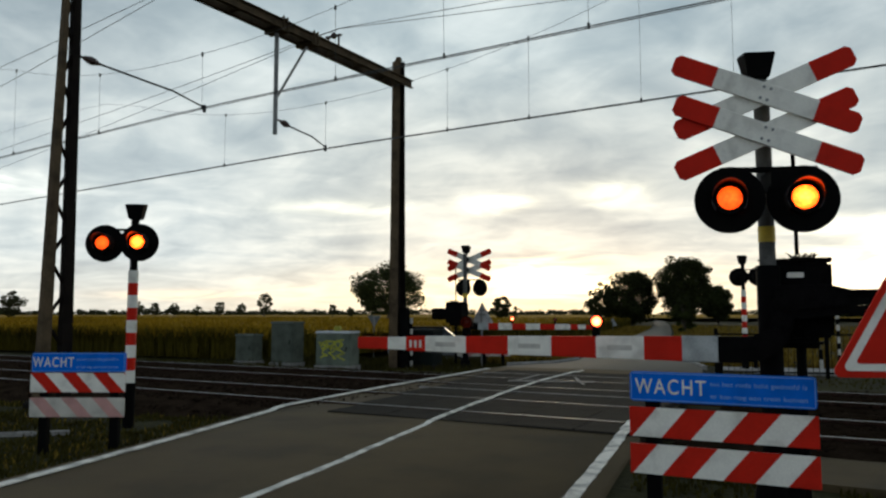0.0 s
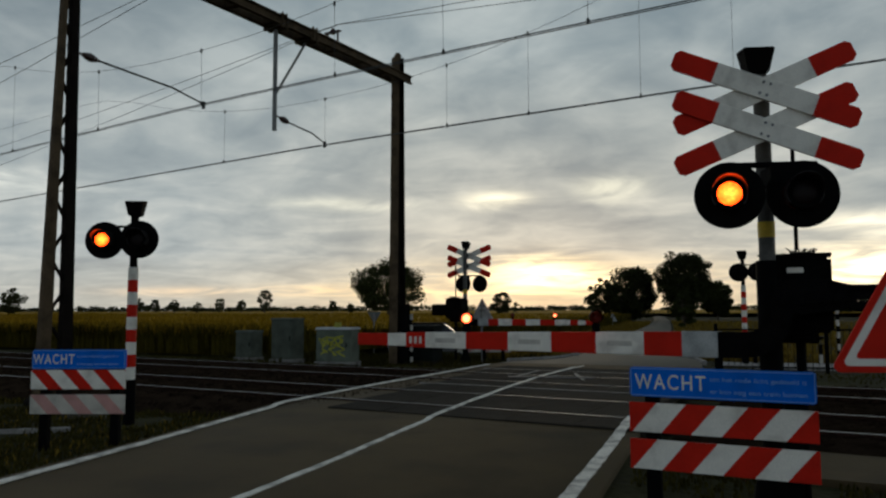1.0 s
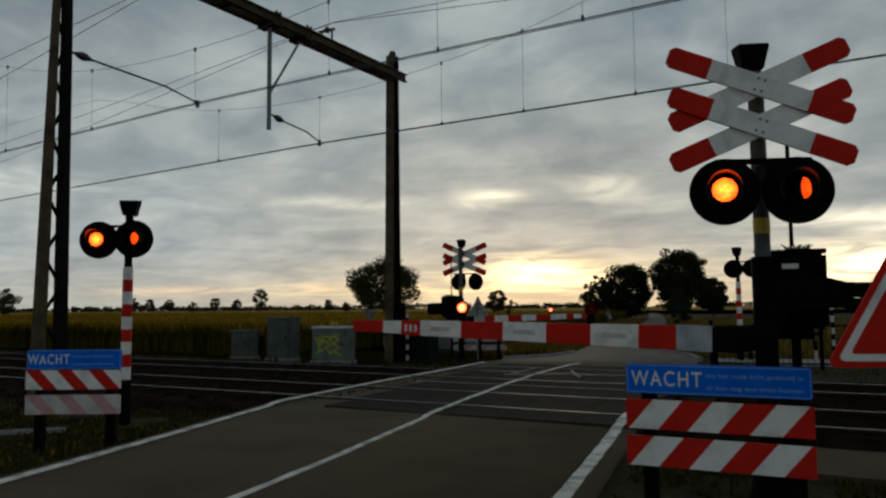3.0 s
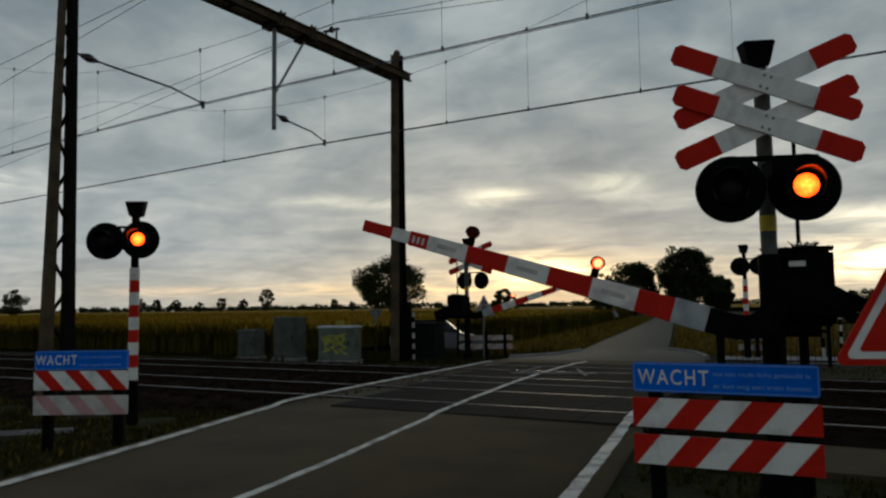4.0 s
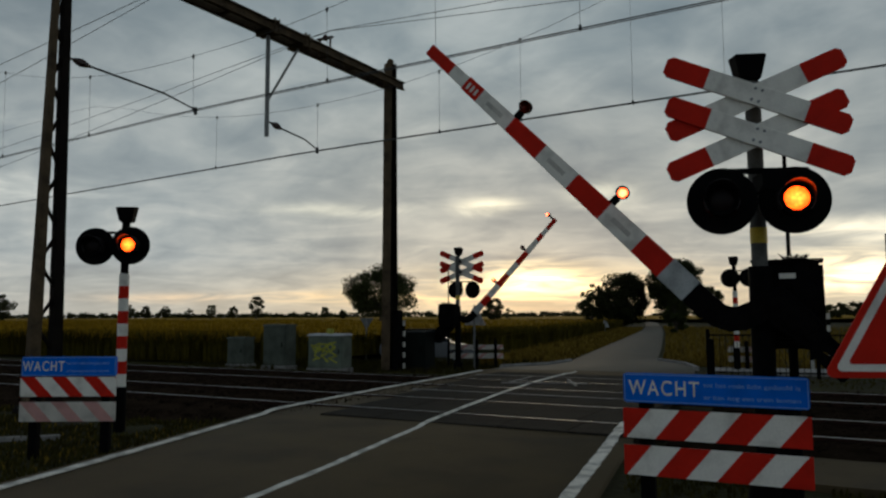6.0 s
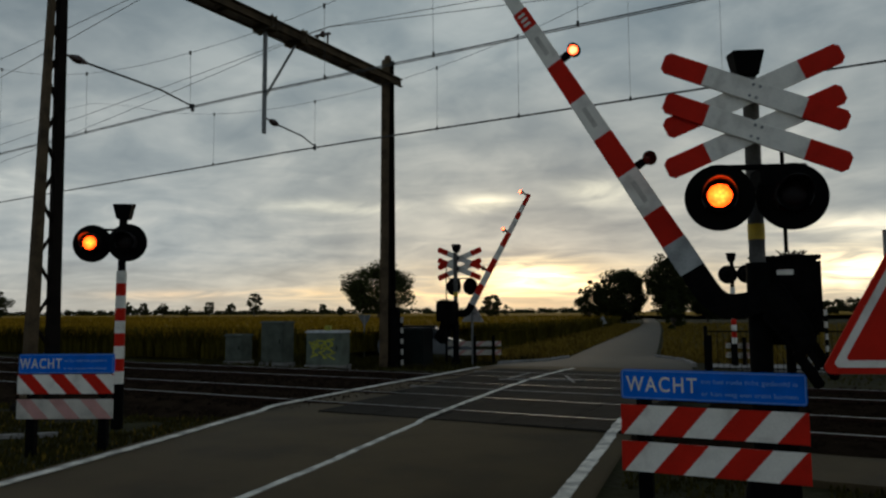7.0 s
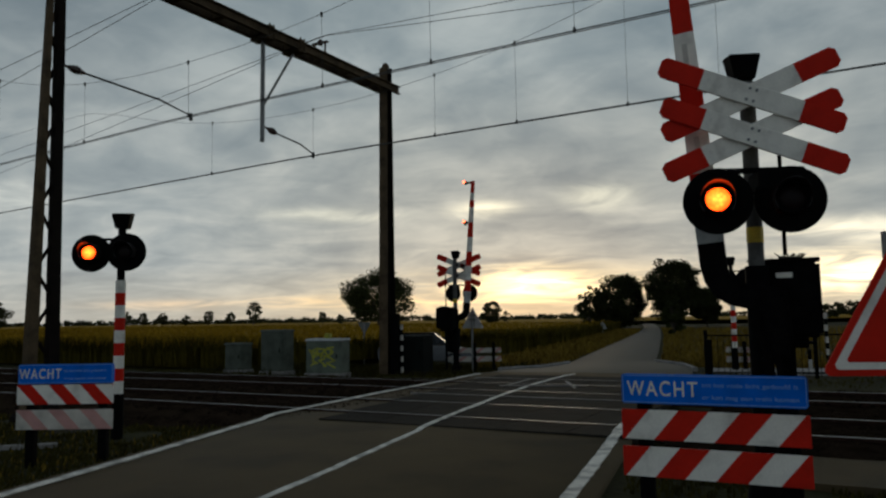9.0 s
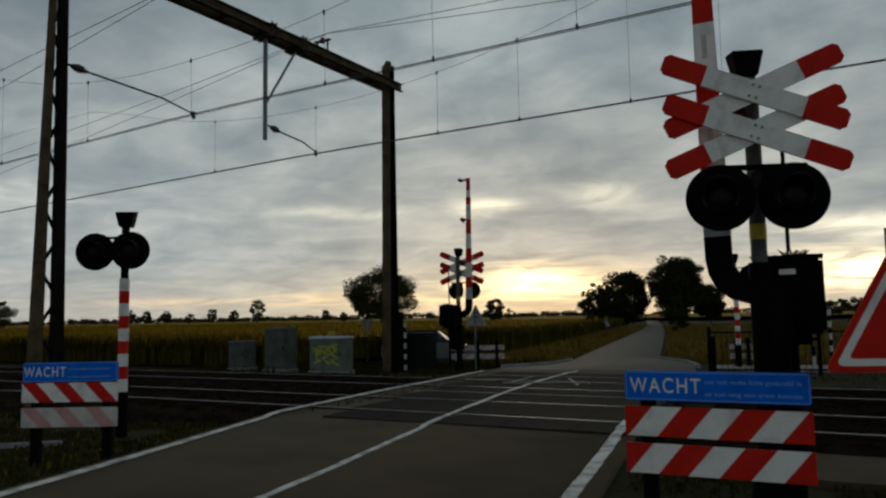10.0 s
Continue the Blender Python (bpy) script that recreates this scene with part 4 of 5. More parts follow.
def guard_sign(m, w, zs, style, faded, label, feet=(-0.38, 0.38), text_w=0.40, inset=0.035):
    """Blue warning plate over two striped guard boards on posts; zs: plate bottom and top, board spans."""
    sign = thing("warning_sign", m, label, "warning sign", "warning boards before the crossing")
    (p0, p1), b1, b2 = zs
    for x in feet:
        bm = bmesh.new()
        box(bm, x * w - 0.045, x * w + 0.045, 0.02, 0.10, -0.35, p1 - 0.03, 0.006)
        part("post", bm, BLACK, sign, "black square post")
    h = p1 - p0
    bm = bmesh.new()
    r = 0.02
    pts = []
    for cx, cz, a0 in ((w / 2 - r, p0 + r, -90), (w / 2 - r, p1 - r, 0), (-w / 2 + r, p1 - r, 90), (-w / 2 + r, p0 + r, 180)):
        pts += [(cx + r * math.cos(radians(a0 + k * 30)), cz + r * math.sin(radians(a0 + k * 30))) for k in range(4)]
    prism(bm, pts, -0.018, 0.014)
    plate = part("blue_plate", bm, BLUE, sign, "blue plate with white lettering")
    bm = bmesh.new()
    for x0, x1, z0, z1 in ((-w / 2 + .012, w / 2 - .012, p0 + .006, p0 + .011), (-w / 2 + .012, w / 2 - .012, p1 - .011, p1 - .006), (-w / 2 + .006, -w / 2 + .011, p0 + .012, p1 - .012), (w / 2 - .011, w / 2 - .006, p0 + .012, p1 - .012)):
        box(bm, x0, x1, -0.0205, -0.0175, z0, z1)
    part("border_line", bm, PALE_BLUE, plate)
    lt = text_mesh("WACHT", 0.19 * h / 0.19, WHITE, plate, pose(-w / 2 + inset, -0.0195, p0 + 0.052 * h / 0.19, 90, 0, 0), "white word WACHT", 1.22)
    wid = max(v.co.x for v in lt.data.vertices)
    hgt = max(v.co.y for v in lt.data.vertices)
    lt.scale = (text_w * w / wid, 0.50 * h / hgt, 1)
    # two rows of small print
    for words, zz in (("tot het rode licht gedoofd is", p0 + h * 0.60), ("er kan nog een trein komen", p0 + h * 0.20)):
        ob = text_mesh(words, 0.05, PALE_BLUE, plate, pose(-w / 2 + inset + text_w * w + 0.025, -0.0195, zz, 90, 0, 0), "small pale print")
        wid = max(v.co.x for v in ob.data.vertices)
        ob.scale = ((w * (1 - text_w) - 0.11) / wid, 0.78, 1)
    striped_board(sign, w + 0.01, b1[0], b1[1], style, RED, WHITE)
    striped_board(sign, w + 0.01, b2[0], b2[1], style, FADED if faded else RED, DIRTY_WHITE if faded else WHITE)
    return sign


build_portal()
build_wires()
barrier(pose(0.345, 6.15, 0, 0, 0, 14), -20.4, pose(0.449, 6.144, 0, 0, 0, -4.6), 3.70, "tall crossing signal with double red and white cross")
barrier(pose(-6.92, 20.1, -0.08, 0, 0, 180), -8, pose(-7.02, 20.1, -0.08, 0, 0, 172), 4.0, "crossing signal beyond the tracks, seen from behind")
side_signal(pose(-7.355, 7.72, -0.045, 0, 0, 27), "striped lamp post with two round signal lamps on the verge")
side_signal(pose(0.55, 20.95, 0, 0, 0, 172), "striped lamp post beyond the tracks, seen from behind")
guard_sign(pose(-0.03, 5.02, 0, 0, 0, -6), 1.11, ((0.78, 0.97), (0.55, 0.741), (0.313, 0.505)), (-0.15, 0.33, 0.5, 0.142), False, "blue warning plate over two red and white guard boards")
guard_sign(pose(-6.34, 5.94, 0, 0, 0, 20), 0.985, ((0.745, 0.945), (0.535, 0.735), (0.28, 0.48)), (0.185, 0.33, 0.47, -0.19), True, "blue warning plate over guard boards, the lower one faded", text_w=0.44, inset=0.012)


# ---- motion of the booms and of the blinking lenses ----
RISE = [(0.0, 0), (2.75, 0), (3.0, 1.7), (3.4, 7.2), (3.8, 13.4), (4.0, 16.5), (4.5, 24.3), (5.0, 31.7), (5.5, 39.0), (5.7, 41.8), (6.25, 49.0), (6.8, 56.3),
        (7.0, 59.3), (7.5, 66.8), (8.0, 73.4), (8.2, 76.2), (8.5, 80.3), (8.8, 83.8), (9.1, 86.4), (9.5, 88.5), (10.0, 89.2)]
LIT_A = [(-1, 0.03), (0.24, 0.63), (0.94, 1.30), (1.62, 2.0), (2.27, 2.60), (2.95, 3.25), (3.60, 3.86), (4.25, 4.60), (4.93, 5.25), (5.60, 5.90), (6.20, 6.55), (6.87, 7.23), (7.60, 7.88), (8.25, 8.57), (8.87, 9.13)]
LIT_B = [(-1, 0.23), (0.64, 0.88), (1.35, 1.62), (1.92, 2.25), (2.64, 2.95), (3.25, 3.60), (3.92, 4.23), (4.64, 4.88), (5.27, 5.59), (5.90, 6.20), (6.55, 6.87), (7.25, 7.59), (7.93, 8.23), (8.57, 8.85)]
LIT_C = [(0.26, 0.63)] + [(a, b - 0.07) for a, b in LIT_A[2:]]     # small boom lamps go out a little sooner
LIT_ON = [(-1, 9.05)]


def lens_rows(place, spans):
    """The lens turns its lit face forward and its dark face back again."""
    x, y, z = place[:3]
    base = place[3] if len(place) > 3 else 0
    step = 1.0 / FPS
    rows = [(0.0, 0.0 if spans[0][0] < 0 else 180.0)]
    for on, off in spans:
        on, off = round(on * FPS) / FPS, round(off * FPS) / FPS
        for t0, seq in ((on, (180, 120, 60, 0)), (off, (0, 60, 120, 180))):
            if t0 < 0:
                continue
            for i, a in enumerate(seq):
                t = t0 + (i - 1) * step
                if t > rows[-1][0] + 0.5 * step:
                    rows.append((t, a))
    rows.append((10.0, rows[-1][1]))
    return [(t, pose(x, y, z, 0, 0, base + a)) for t, a in rows]


def drum_rows(place, spans):
    """The drum shows its lit face, for a moment the fading one, then the dark one."""
    x, y, z = place
    step = 1.0 / FPS
    rows, turn = [(0.0, 240.0)], 0.0
    if spans[0][0] < 0:
        rows = [(0.0, 120.0)] if spans[0][1] < 0.1 else [(0.0, 0.0)]
    for on, off in spans:
        on, off = round(on * FPS) / FPS, round(off * FPS) / FPS
        if on > 0:
            turn += 360.0
            rows += [(on - step, turn - 120), (on, turn - 60), (on + step, turn)]
        seq = ((-2, 0), (-1, 60), (0, 120), (1, 120), (2, 180), (3, 240))
        rows += [(off + k * step, turn + a) for k, a in seq if off + k * step > 0.5 * step]
    rows.append((10.0, rows[-1][1]))
    return [(t, pose(x, y, z, 0, 0, a)) for t, a in rows]


def motions():
    for boom, m in BOOMS:
        walk(boom, [(t, m @ pose(0, 0, 0, 0, a, 0)) for t, a in RISE])
    for lenses, spans in ((PHASE_A, LIT_A), (PHASE_B, LIT_B), (PHASE_C, LIT_C), (STEADY, LIT_ON)):
        for lens, place, drum in lenses:
            walk(lens, drum_rows(place, spans) if drum else lens_rows(place, spans))


# ---- roadside things ----


def red_triangle_sign():
    """A large red triangle with a white inner line, on a post."""
    side, z0 = 0.86, 1.005
    m = pose(0.962, 4.66, 0, 0, 0, 14)
    sign = thing("triangle_sign", m, "red triangular sign with white inner border on a post", "road sign")

    def tri(s, r, zoff):
        h = s * math.sqrt(3) / 2
        cs = [(-s / 2, 0), (s / 2, 0), (0, h)]
        cen = (0, h / 3)
        pts = []
        for i, (cx, cz) in enumerate(cs):
            dx, dz = cen[0] - cx, cen[1] - cz
            ln = math.hypot(dx, dz)
            ox, oz = cx + dx / ln * 2 * r, cz + dz / ln * 2 * r
            a0 = (150, 270, 30)[i]
            for k in range(7):
                a = radians(a0 + 120 * k / 6)
                pts.append((ox + r * math.cos(a), z0 + zoff + oz + r * math.sin(a)))
        return pts
    bm = bmesh.new()
    prism(bm, tri(side, 0.035, 0.0), -0.012, 0.0)
    part("red_plate", bm, RED, sign)
    bm = bmesh.new()
    prism(bm, tri(side - 0.122, 0.024, 0.0352), -0.016, -0.0125)
    part("white_border", bm, WHITE, sign, "white inner border")
    bm = bmesh.new()
    prism(bm, tri(side - 0.262, 0.014, 0.0756), -0.020, -0.0165)
    part("red_field", bm, RED, sign, "red inner field")
    bm = bmesh.new()
    tube(bm, (0, 0.045, -0.3), (0, 0.045, 1.8), 0.038, seg=14)
    part("post", bm, GALV, sign, "grey post")
    return sign


def sign_back(m, kind, size, z, label, mat):
    """A road sign seen from behind: grey plate on a thin post."""
    sg = thing("road_sign", m, label, "road sign")
    bm = bmesh.new()
    s = size / 2
    h = size * 0.866
    pts = [(-s, z), (s, z), (0, z + h)] if kind == "up" else [(-s, z + h), (0, z), (s, z + h)]
    prism(bm, pts, -0.01, 0.01)
    bmesh.ops.bevel(bm, geom=bm.edges[:], offset=0.004, segments=1, affect="EDGES")
    part("plate", bm, mat, sg)
    bm = bmesh.new()
    tube(bm, (0, -0.04, -0.3), (0, -0.04, z + h * 0.9), 0.03, seg=10)
    part("post", bm, GALV, sg)
    for zz in (z + h * 0.4, z + h * 0.62):
        bm = bmesh.new()
        box(bm, -s * 0.3, s * 0.3, -0.035, -0.011, zz - 0.02, zz + 0.02)
        part("clamp", bm, GALV, sg)


def cabinet(m, w, dp, h, mat, label, graffiti=False, roof=0.06):
    cb = thing("relay_cabinet", m, label, "relay cabinet", "cabinets beside the tracks")
    bm = bmesh.new()
    box(bm, -w / 2, w / 2, -dp / 2, dp / 2, 0.06, h, 0.015)
    body = part("body", bm, mat, cb)
    bm = bmesh.new()
    box(bm, -w / 2 - 0.04, w / 2 + 0.04, -dp / 2 - 0.04, dp / 2 + 0.04, -0.35, 0.07, 0.01)
    part("plinth", bm, SLEEPER if mat is CABINET_DARK else KERB, cb, "dark stained plinth" if mat is CABINET_DARK else "pale concrete plinth")
    bm = bmesh.new()
    vs = box(bm, -w / 2 - 0.03, w / 2 + 0.03, -dp / 2 - 0.03, dp / 2 + 0.03, h, h + roof)
    for v in vs:
        if v.co.z > h + 0.01:
            v.co.y *= 0.8
            v.co.x *= 0.97
    part("roof", bm, SOCKET_GREY if graffiti else mat, cb, "pale weathered lid" if graffiti else "")
    n = 2 if w > 0.9 else 1
    for i in range(n):
        a = -w / 2 + 0.03 + i * (w - 0.04) / n
        b = a + (w - 0.08) / n
        bm = bmesh.new()
        box(bm, a, b, -dp / 2 - 0.014, -dp / 2 + 0.002, 0.12, h - 0.05, 0.005)
        door = part("door", bm, mat, body)
        bm = bmesh.new()
        box(bm, b - 0.08, b - 0.06, -dp / 2 - 0.035, -dp / 2 - 0.012, h * 0.5, h * 0.62, 0.003)
        part("handle", bm, BLACK, door)
    if graffiti:
        rnd = random.Random(8)
        strokes = []
        for cx in (-0.26, 0.02, 0.27):
            strokes.append([(cx + 0.13 * math.sin(2.1 * k + cx * 9) + rnd.uniform(-0.03, 0.03), 0.24 + 0.07 * k + rnd.uniform(-0.05, 0.05)) for k in range(9)])
        strokes.append([(-0.42 + 0.12 * k, 0.62 + 0.1 * (-1) ** k) for k in range(7)])
        for n_, line in enumerate(strokes):
            bm = bmesh.new()
            for k, (a, b) in enumerate(zip(line, line[1:])):
                ang = math.atan2(b[1] - a[1], b[0] - a[0])
                ox, oz = -0.022 * math.sin(ang), 0.022 * math.cos(ang)
                ex, ez = 0.02 * math.cos(ang), 0.02 * math.sin(ang)
                prism(bm, [(a[0] - ox - ex, a[1] - oz - ez), (b[0] - ox + ex, b[1] - oz + ez), (b[0] + ox + ex, b[1] + oz + ez), (a[0] + ox - ex, a[1] + oz - ez)], -dp / 2 - 0.02 - 0.0012 * k - 0.008 * (n_ == 3), -dp / 2 - 0.0145)
            part("sprayed_tag", bm, GRAFFITI, body, "yellow sprayed tag")
        bm = bmesh.new()
        box(bm, -0.09, 0.09, -0.08, 0.08, h + roof, h + roof + 0.14, 0.02)
        part("yellow_cap", bm, GRAFFITI, cb, "small yellow cap")
    return cb


def track_at(px_d, t, z=-0.2, rot=0):
    p = dt(px_d, t)
    return pose(p.x, p.y, z, 0, 0, TRACK_ROT + rot)


def bollard(x, y, h=0.85, n=5):
    b = thing("bollard", pose(x, y, -0.12), "black and white banded guide post", "bollard", "guide posts beyond the tracks")
    for i in range(n):
        bm = bmesh.new()
        tube(bm, (0, 0, h * i / n), (0, 0, h * (i + 1) / n), 0.045, seg=12)
        part("white_band" if i % 2 == 0 else "black_band", bm, DIRTY_WHITE if i % 2 == 0 else BLACK, b)


def fence(x0, y0, x1, y1):
    ln = math.hypot(x1 - x0, y1 - y0)
    f = thing("bar_fence", pose(x0, y0, -0.15, 0, 0, math.degrees(math.atan2(y1 - y0, x1 - x0))), "dark metal bar fence along the far side of the tracks", "fence")
    for z in (0.12, 1.0):
        bm = bmesh.new()
        box(bm, 0, ln, -0.015, 0.015, z, z + 0.035)
        part("fence_rail", bm, BLACK, f)
    bm = bmesh.new()
    box(bm, -0.006, 0.006, -0.006, 0.006, 0.05, 1.0)
    me = finish("bar", bm, BLACK)
    n = int(ln / 0.13)
    for i in range(n + 1):
        part("bar", me, None, f, m=pose(i * ln / n, 0, 0))
    bm = bmesh.new()
    box(bm, -0.04, 0.04, -0.04, 0.04, -0.1, 1.15, 0.006)
    me = finish("fence_post", bm, BLACK)
    for i in range(int(ln / 2.4) + 1):
        part("fence_post", me, None, f, m=pose(i * 2.4, 0.05, 0))


def kerb_row(name, pts, h, label):
    """Kerb stones laid end to end along a line."""
    row = thing(name, pose(0, 0, 0), label, "kerb", kind="structure")
    bm = bmesh.new()
    box(bm, -0.49, 0.49, -0.06, 0.06, -0.25, h, 0.012)
    me = finish("kerb_stone", bm, KERB)
    for (ax, ay), (bx, by) in zip(pts, pts[1:]):
        ln = math.hypot(bx - ax, by - ay)
        n = max(1, round(ln))
        for i in range(n):
            u = (i + 0.5) / n
            part("kerb_stone", me, None, row, m=pose(ax + (bx - ax) * u, ay + (by - ay) * u, 0, 0, 0, math.degrees(math.atan2(by - ay, bx - ax))))


def parked_car(m):
    """A small low car, front towards +x, wheels on z = 0."""
    car = thing("car", m, "small grey car parked on low ground beside the field", "car")
    bm = bmesh.new()
    prism(bm, [(-1.80, 0.30), (-1.84, 0.66), (-1.72, 0.84), (0.92, 0.82), (1.50, 0.71), (1.88, 0.52), (1.94, 0.34), (1.84, 0.22), (-1.74, 0.22)], -0.78, 0.78)
    bmesh.ops.bevel(bm, geom=bm.edges[:], offset=0.05, segments=2, affect="EDGES")
    body = part("body", bm, CAR_PAINT, car)
    low, high = (-1.62, 0.98, 0.82, 0.72), (-1.15, 0.42, 1.28, 0.56)
    bm = bmesh.new()
    rings = []
    for x0, x1, z, hw in (low, high):
        rings.append([bm.verts.new(c) for c in ((x0, -hw, z), (x1, -hw, z), (x1, hw, z), (x0, hw, z))])
    for i in range(4):
        bm.faces.new((rings[0][i], rings[0][(i + 1) % 4], rings[1][(i + 1) % 4], rings[1][i]))
    bm.faces.new(rings[1])
    bm.faces.new(rings[0][::-1])
    part("cabin_glass", bm, CAR_GLASS, car, "dark car glass")
    bm = bmesh.new()
    box(bm, -1.17, 0.44, -0.57, 0.57, 1.28, 1.33, 0.02)
    part("roof", bm, BLACK, car, "matt black roof")
    for s_ in (-1, 1):
        for k in (0, 1):
            bm = bmesh.new()
            tube(bm, (low[k], s_ * low[3], low[2]), (high[k], s_ * high[3], high[2]), 0.028, 0.024, seg=8)
            part("pillar", bm, CAR_PAINT, car)
        bm = bmesh.new()
        box(bm, 1.76, 1.93, s_ * 0.58 - 0.13, s_ * 0.58 + 0.13, 0.44, 0.56, 0.03)
        part("headlight", bm, WHITE, body, "clear headlight")
    for x in (-1.2, 1.22):
        for s_ in (-1, 1):
            bm = bmesh.new()
            tube(bm, (x, s_ * 0.62, 0.29), (x, s_ * 0.80, 0.29), 0.29, seg=22)
            wheel = part("wheel", bm, TYRE, car)
            bm = bmesh.new()
            tube(bm, (x, s_ * 0.795, 0.29), (x, s_ * 0.815, 0.29), 0.17, seg=16)
            part("rim", bm, SOCKET_GREY, wheel, "pale wheel rim")


# ---- plants ----


def leaf_cloud(verts, faces, centre, rad, count, size, rnd, flat=0.8):
    for _ in range(count):
        while True:
            v = Vector((rnd.uniform(-1, 1), rnd.uniform(-1, 1), rnd.uniform(-1, 1)))
            if 0.25 < v.length < 1:
                break
        c = Vector(centre) + Vector((v.x * rad, v.y * rad, v.z * rad * flat))
        a = Vector((rnd.gauss(0, 1), rnd.gauss(0, 1), rnd.gauss(0, 0.7))).normalized() * size * rnd.uniform(0.6, 1.4)
        b = a.cross(Vector((rnd.gauss(0, 1), rnd.gauss(0, 1), rnd.gauss(0, 1)))).normalized() * size * rnd.uniform(0.35, 0.7)
        k = len(verts)
        verts += [c - a, c + b, c + a, c - b]
        faces.append((k, k + 1, k + 2, k + 3))


def tree(x, y, h, w, seed, label, clumps=46, leaves=90, trunk=0.22, size=None, leaf=None, group="", low=0.22):
    rnd = random.Random(seed)
    t = thing("tree", pose(x, y, -0.2, 0, 0, rnd.uniform(0, 360)), label, "tree", group)
    size = size or h * 0.022
    bm = bmesh.new()
    base_r = h * 0.03
    fork = h * (trunk + 0.1)
    tube(bm, (0, 0, -0.2), (0.02 * h, 0, fork), base_r, base_r * 0.65, seg=9)
    verts, faces = [], []
    for i in range(clumps):
        # clump centres fill an uneven egg
        while True:
            v = Vector((rnd.uniform(-1, 1), rnd.uniform(-1, 1), rnd.uniform(-1, 1)))
            if 0.1 < v.length < 1:
                break
        v = v.normalized() * (v.length ** 0.5)
        lump = 1.0 + 0.34 * noise.noise(v * 1.7 + Vector((seed * 3.1, 0, 0)))
        c = Vector((v.x * w / 2 * lump * 0.82, v.y * w / 2 * lump * 0.82, h * (low + 1) / 2 + v.z * h * (1 - low) / 2 * 0.86 * lump))
        if c.z < h * (low + 0.25):
            c.x *= 0.88
            c.y *= 0.88
        if i % 3 == 0:
            s = Vector((0.02 * h, 0, fork * rnd.uniform(0.75, 1.0)))
            mid = (s + c) / 2 + Vector((0, 0, 0.06 * h))
            tube(bm, s, mid, base_r * 0.42, base_r * 0.25, seg=6)
            tube(bm, mid, c, base_r * 0.25, base_r * 0.07, seg=6)
        leaf_cloud(verts, faces, c, w * rnd.uniform(0.075, 0.14), int(leaves * 1.5), size * 0.75, rnd)
    part("trunk", bm, BARK, t, "dark trunk and limbs")
    part("crown", raw_mesh("crown", verts, faces, leaf or LEAF), None, t, "dense crown of small leaves")
    return t


def bearing(px_, z_far):
    """Place at a bearing (tangent to the view's axis) and depth from the eye."""
    h = radians(20.7)
    c, s = math.cos(h), math.sin(h)
    X = px_ * z_far
    return X * c - z_far * s, X * s + z_far * c


def blades(name, places, mat, label, category, seed, hmin, hmax, wid=0.012, lean=0.35):
    """Upright grass or crop blades, three-sided strips bent outwards, as one mesh."""
    rnd = random.Random(seed)
    verts, faces = [], []
    for x, y, z in places:
        a = rnd.uniform(0, math.tau)
        h = rnd.uniform(hmin, hmax)
        w = wid * rnd.uniform(0.6, 1.5)
        dx, dy = math.cos(a), math.sin(a)
        l1, l2 = h * lean * rnd.random() * 0.4, h * lean * rnd.uniform(0.4, 1.2)
        k = len(verts)
        verts += [(x - dy * w, y + dx * w, z), (x + dy * w, y - dx * w, z),
                  (x + dx * l1 - dy * w * 0.8, y + dy * l1 + dx * w * 0.8, z + h * 0.6), (x + dx * l1 + dy * w * 0.8, y + dy * l1 - dx * w * 0.8, z + h * 0.6),
                  (x + dx * l2, y + dy * l2, z + h)]
        faces += [(k, k + 1, k + 3, k + 2), (k + 2, k + 3, k + 4)]
    tagged(new(name, raw_mesh(name, verts, faces, mat)), label, category, kind="stuff")


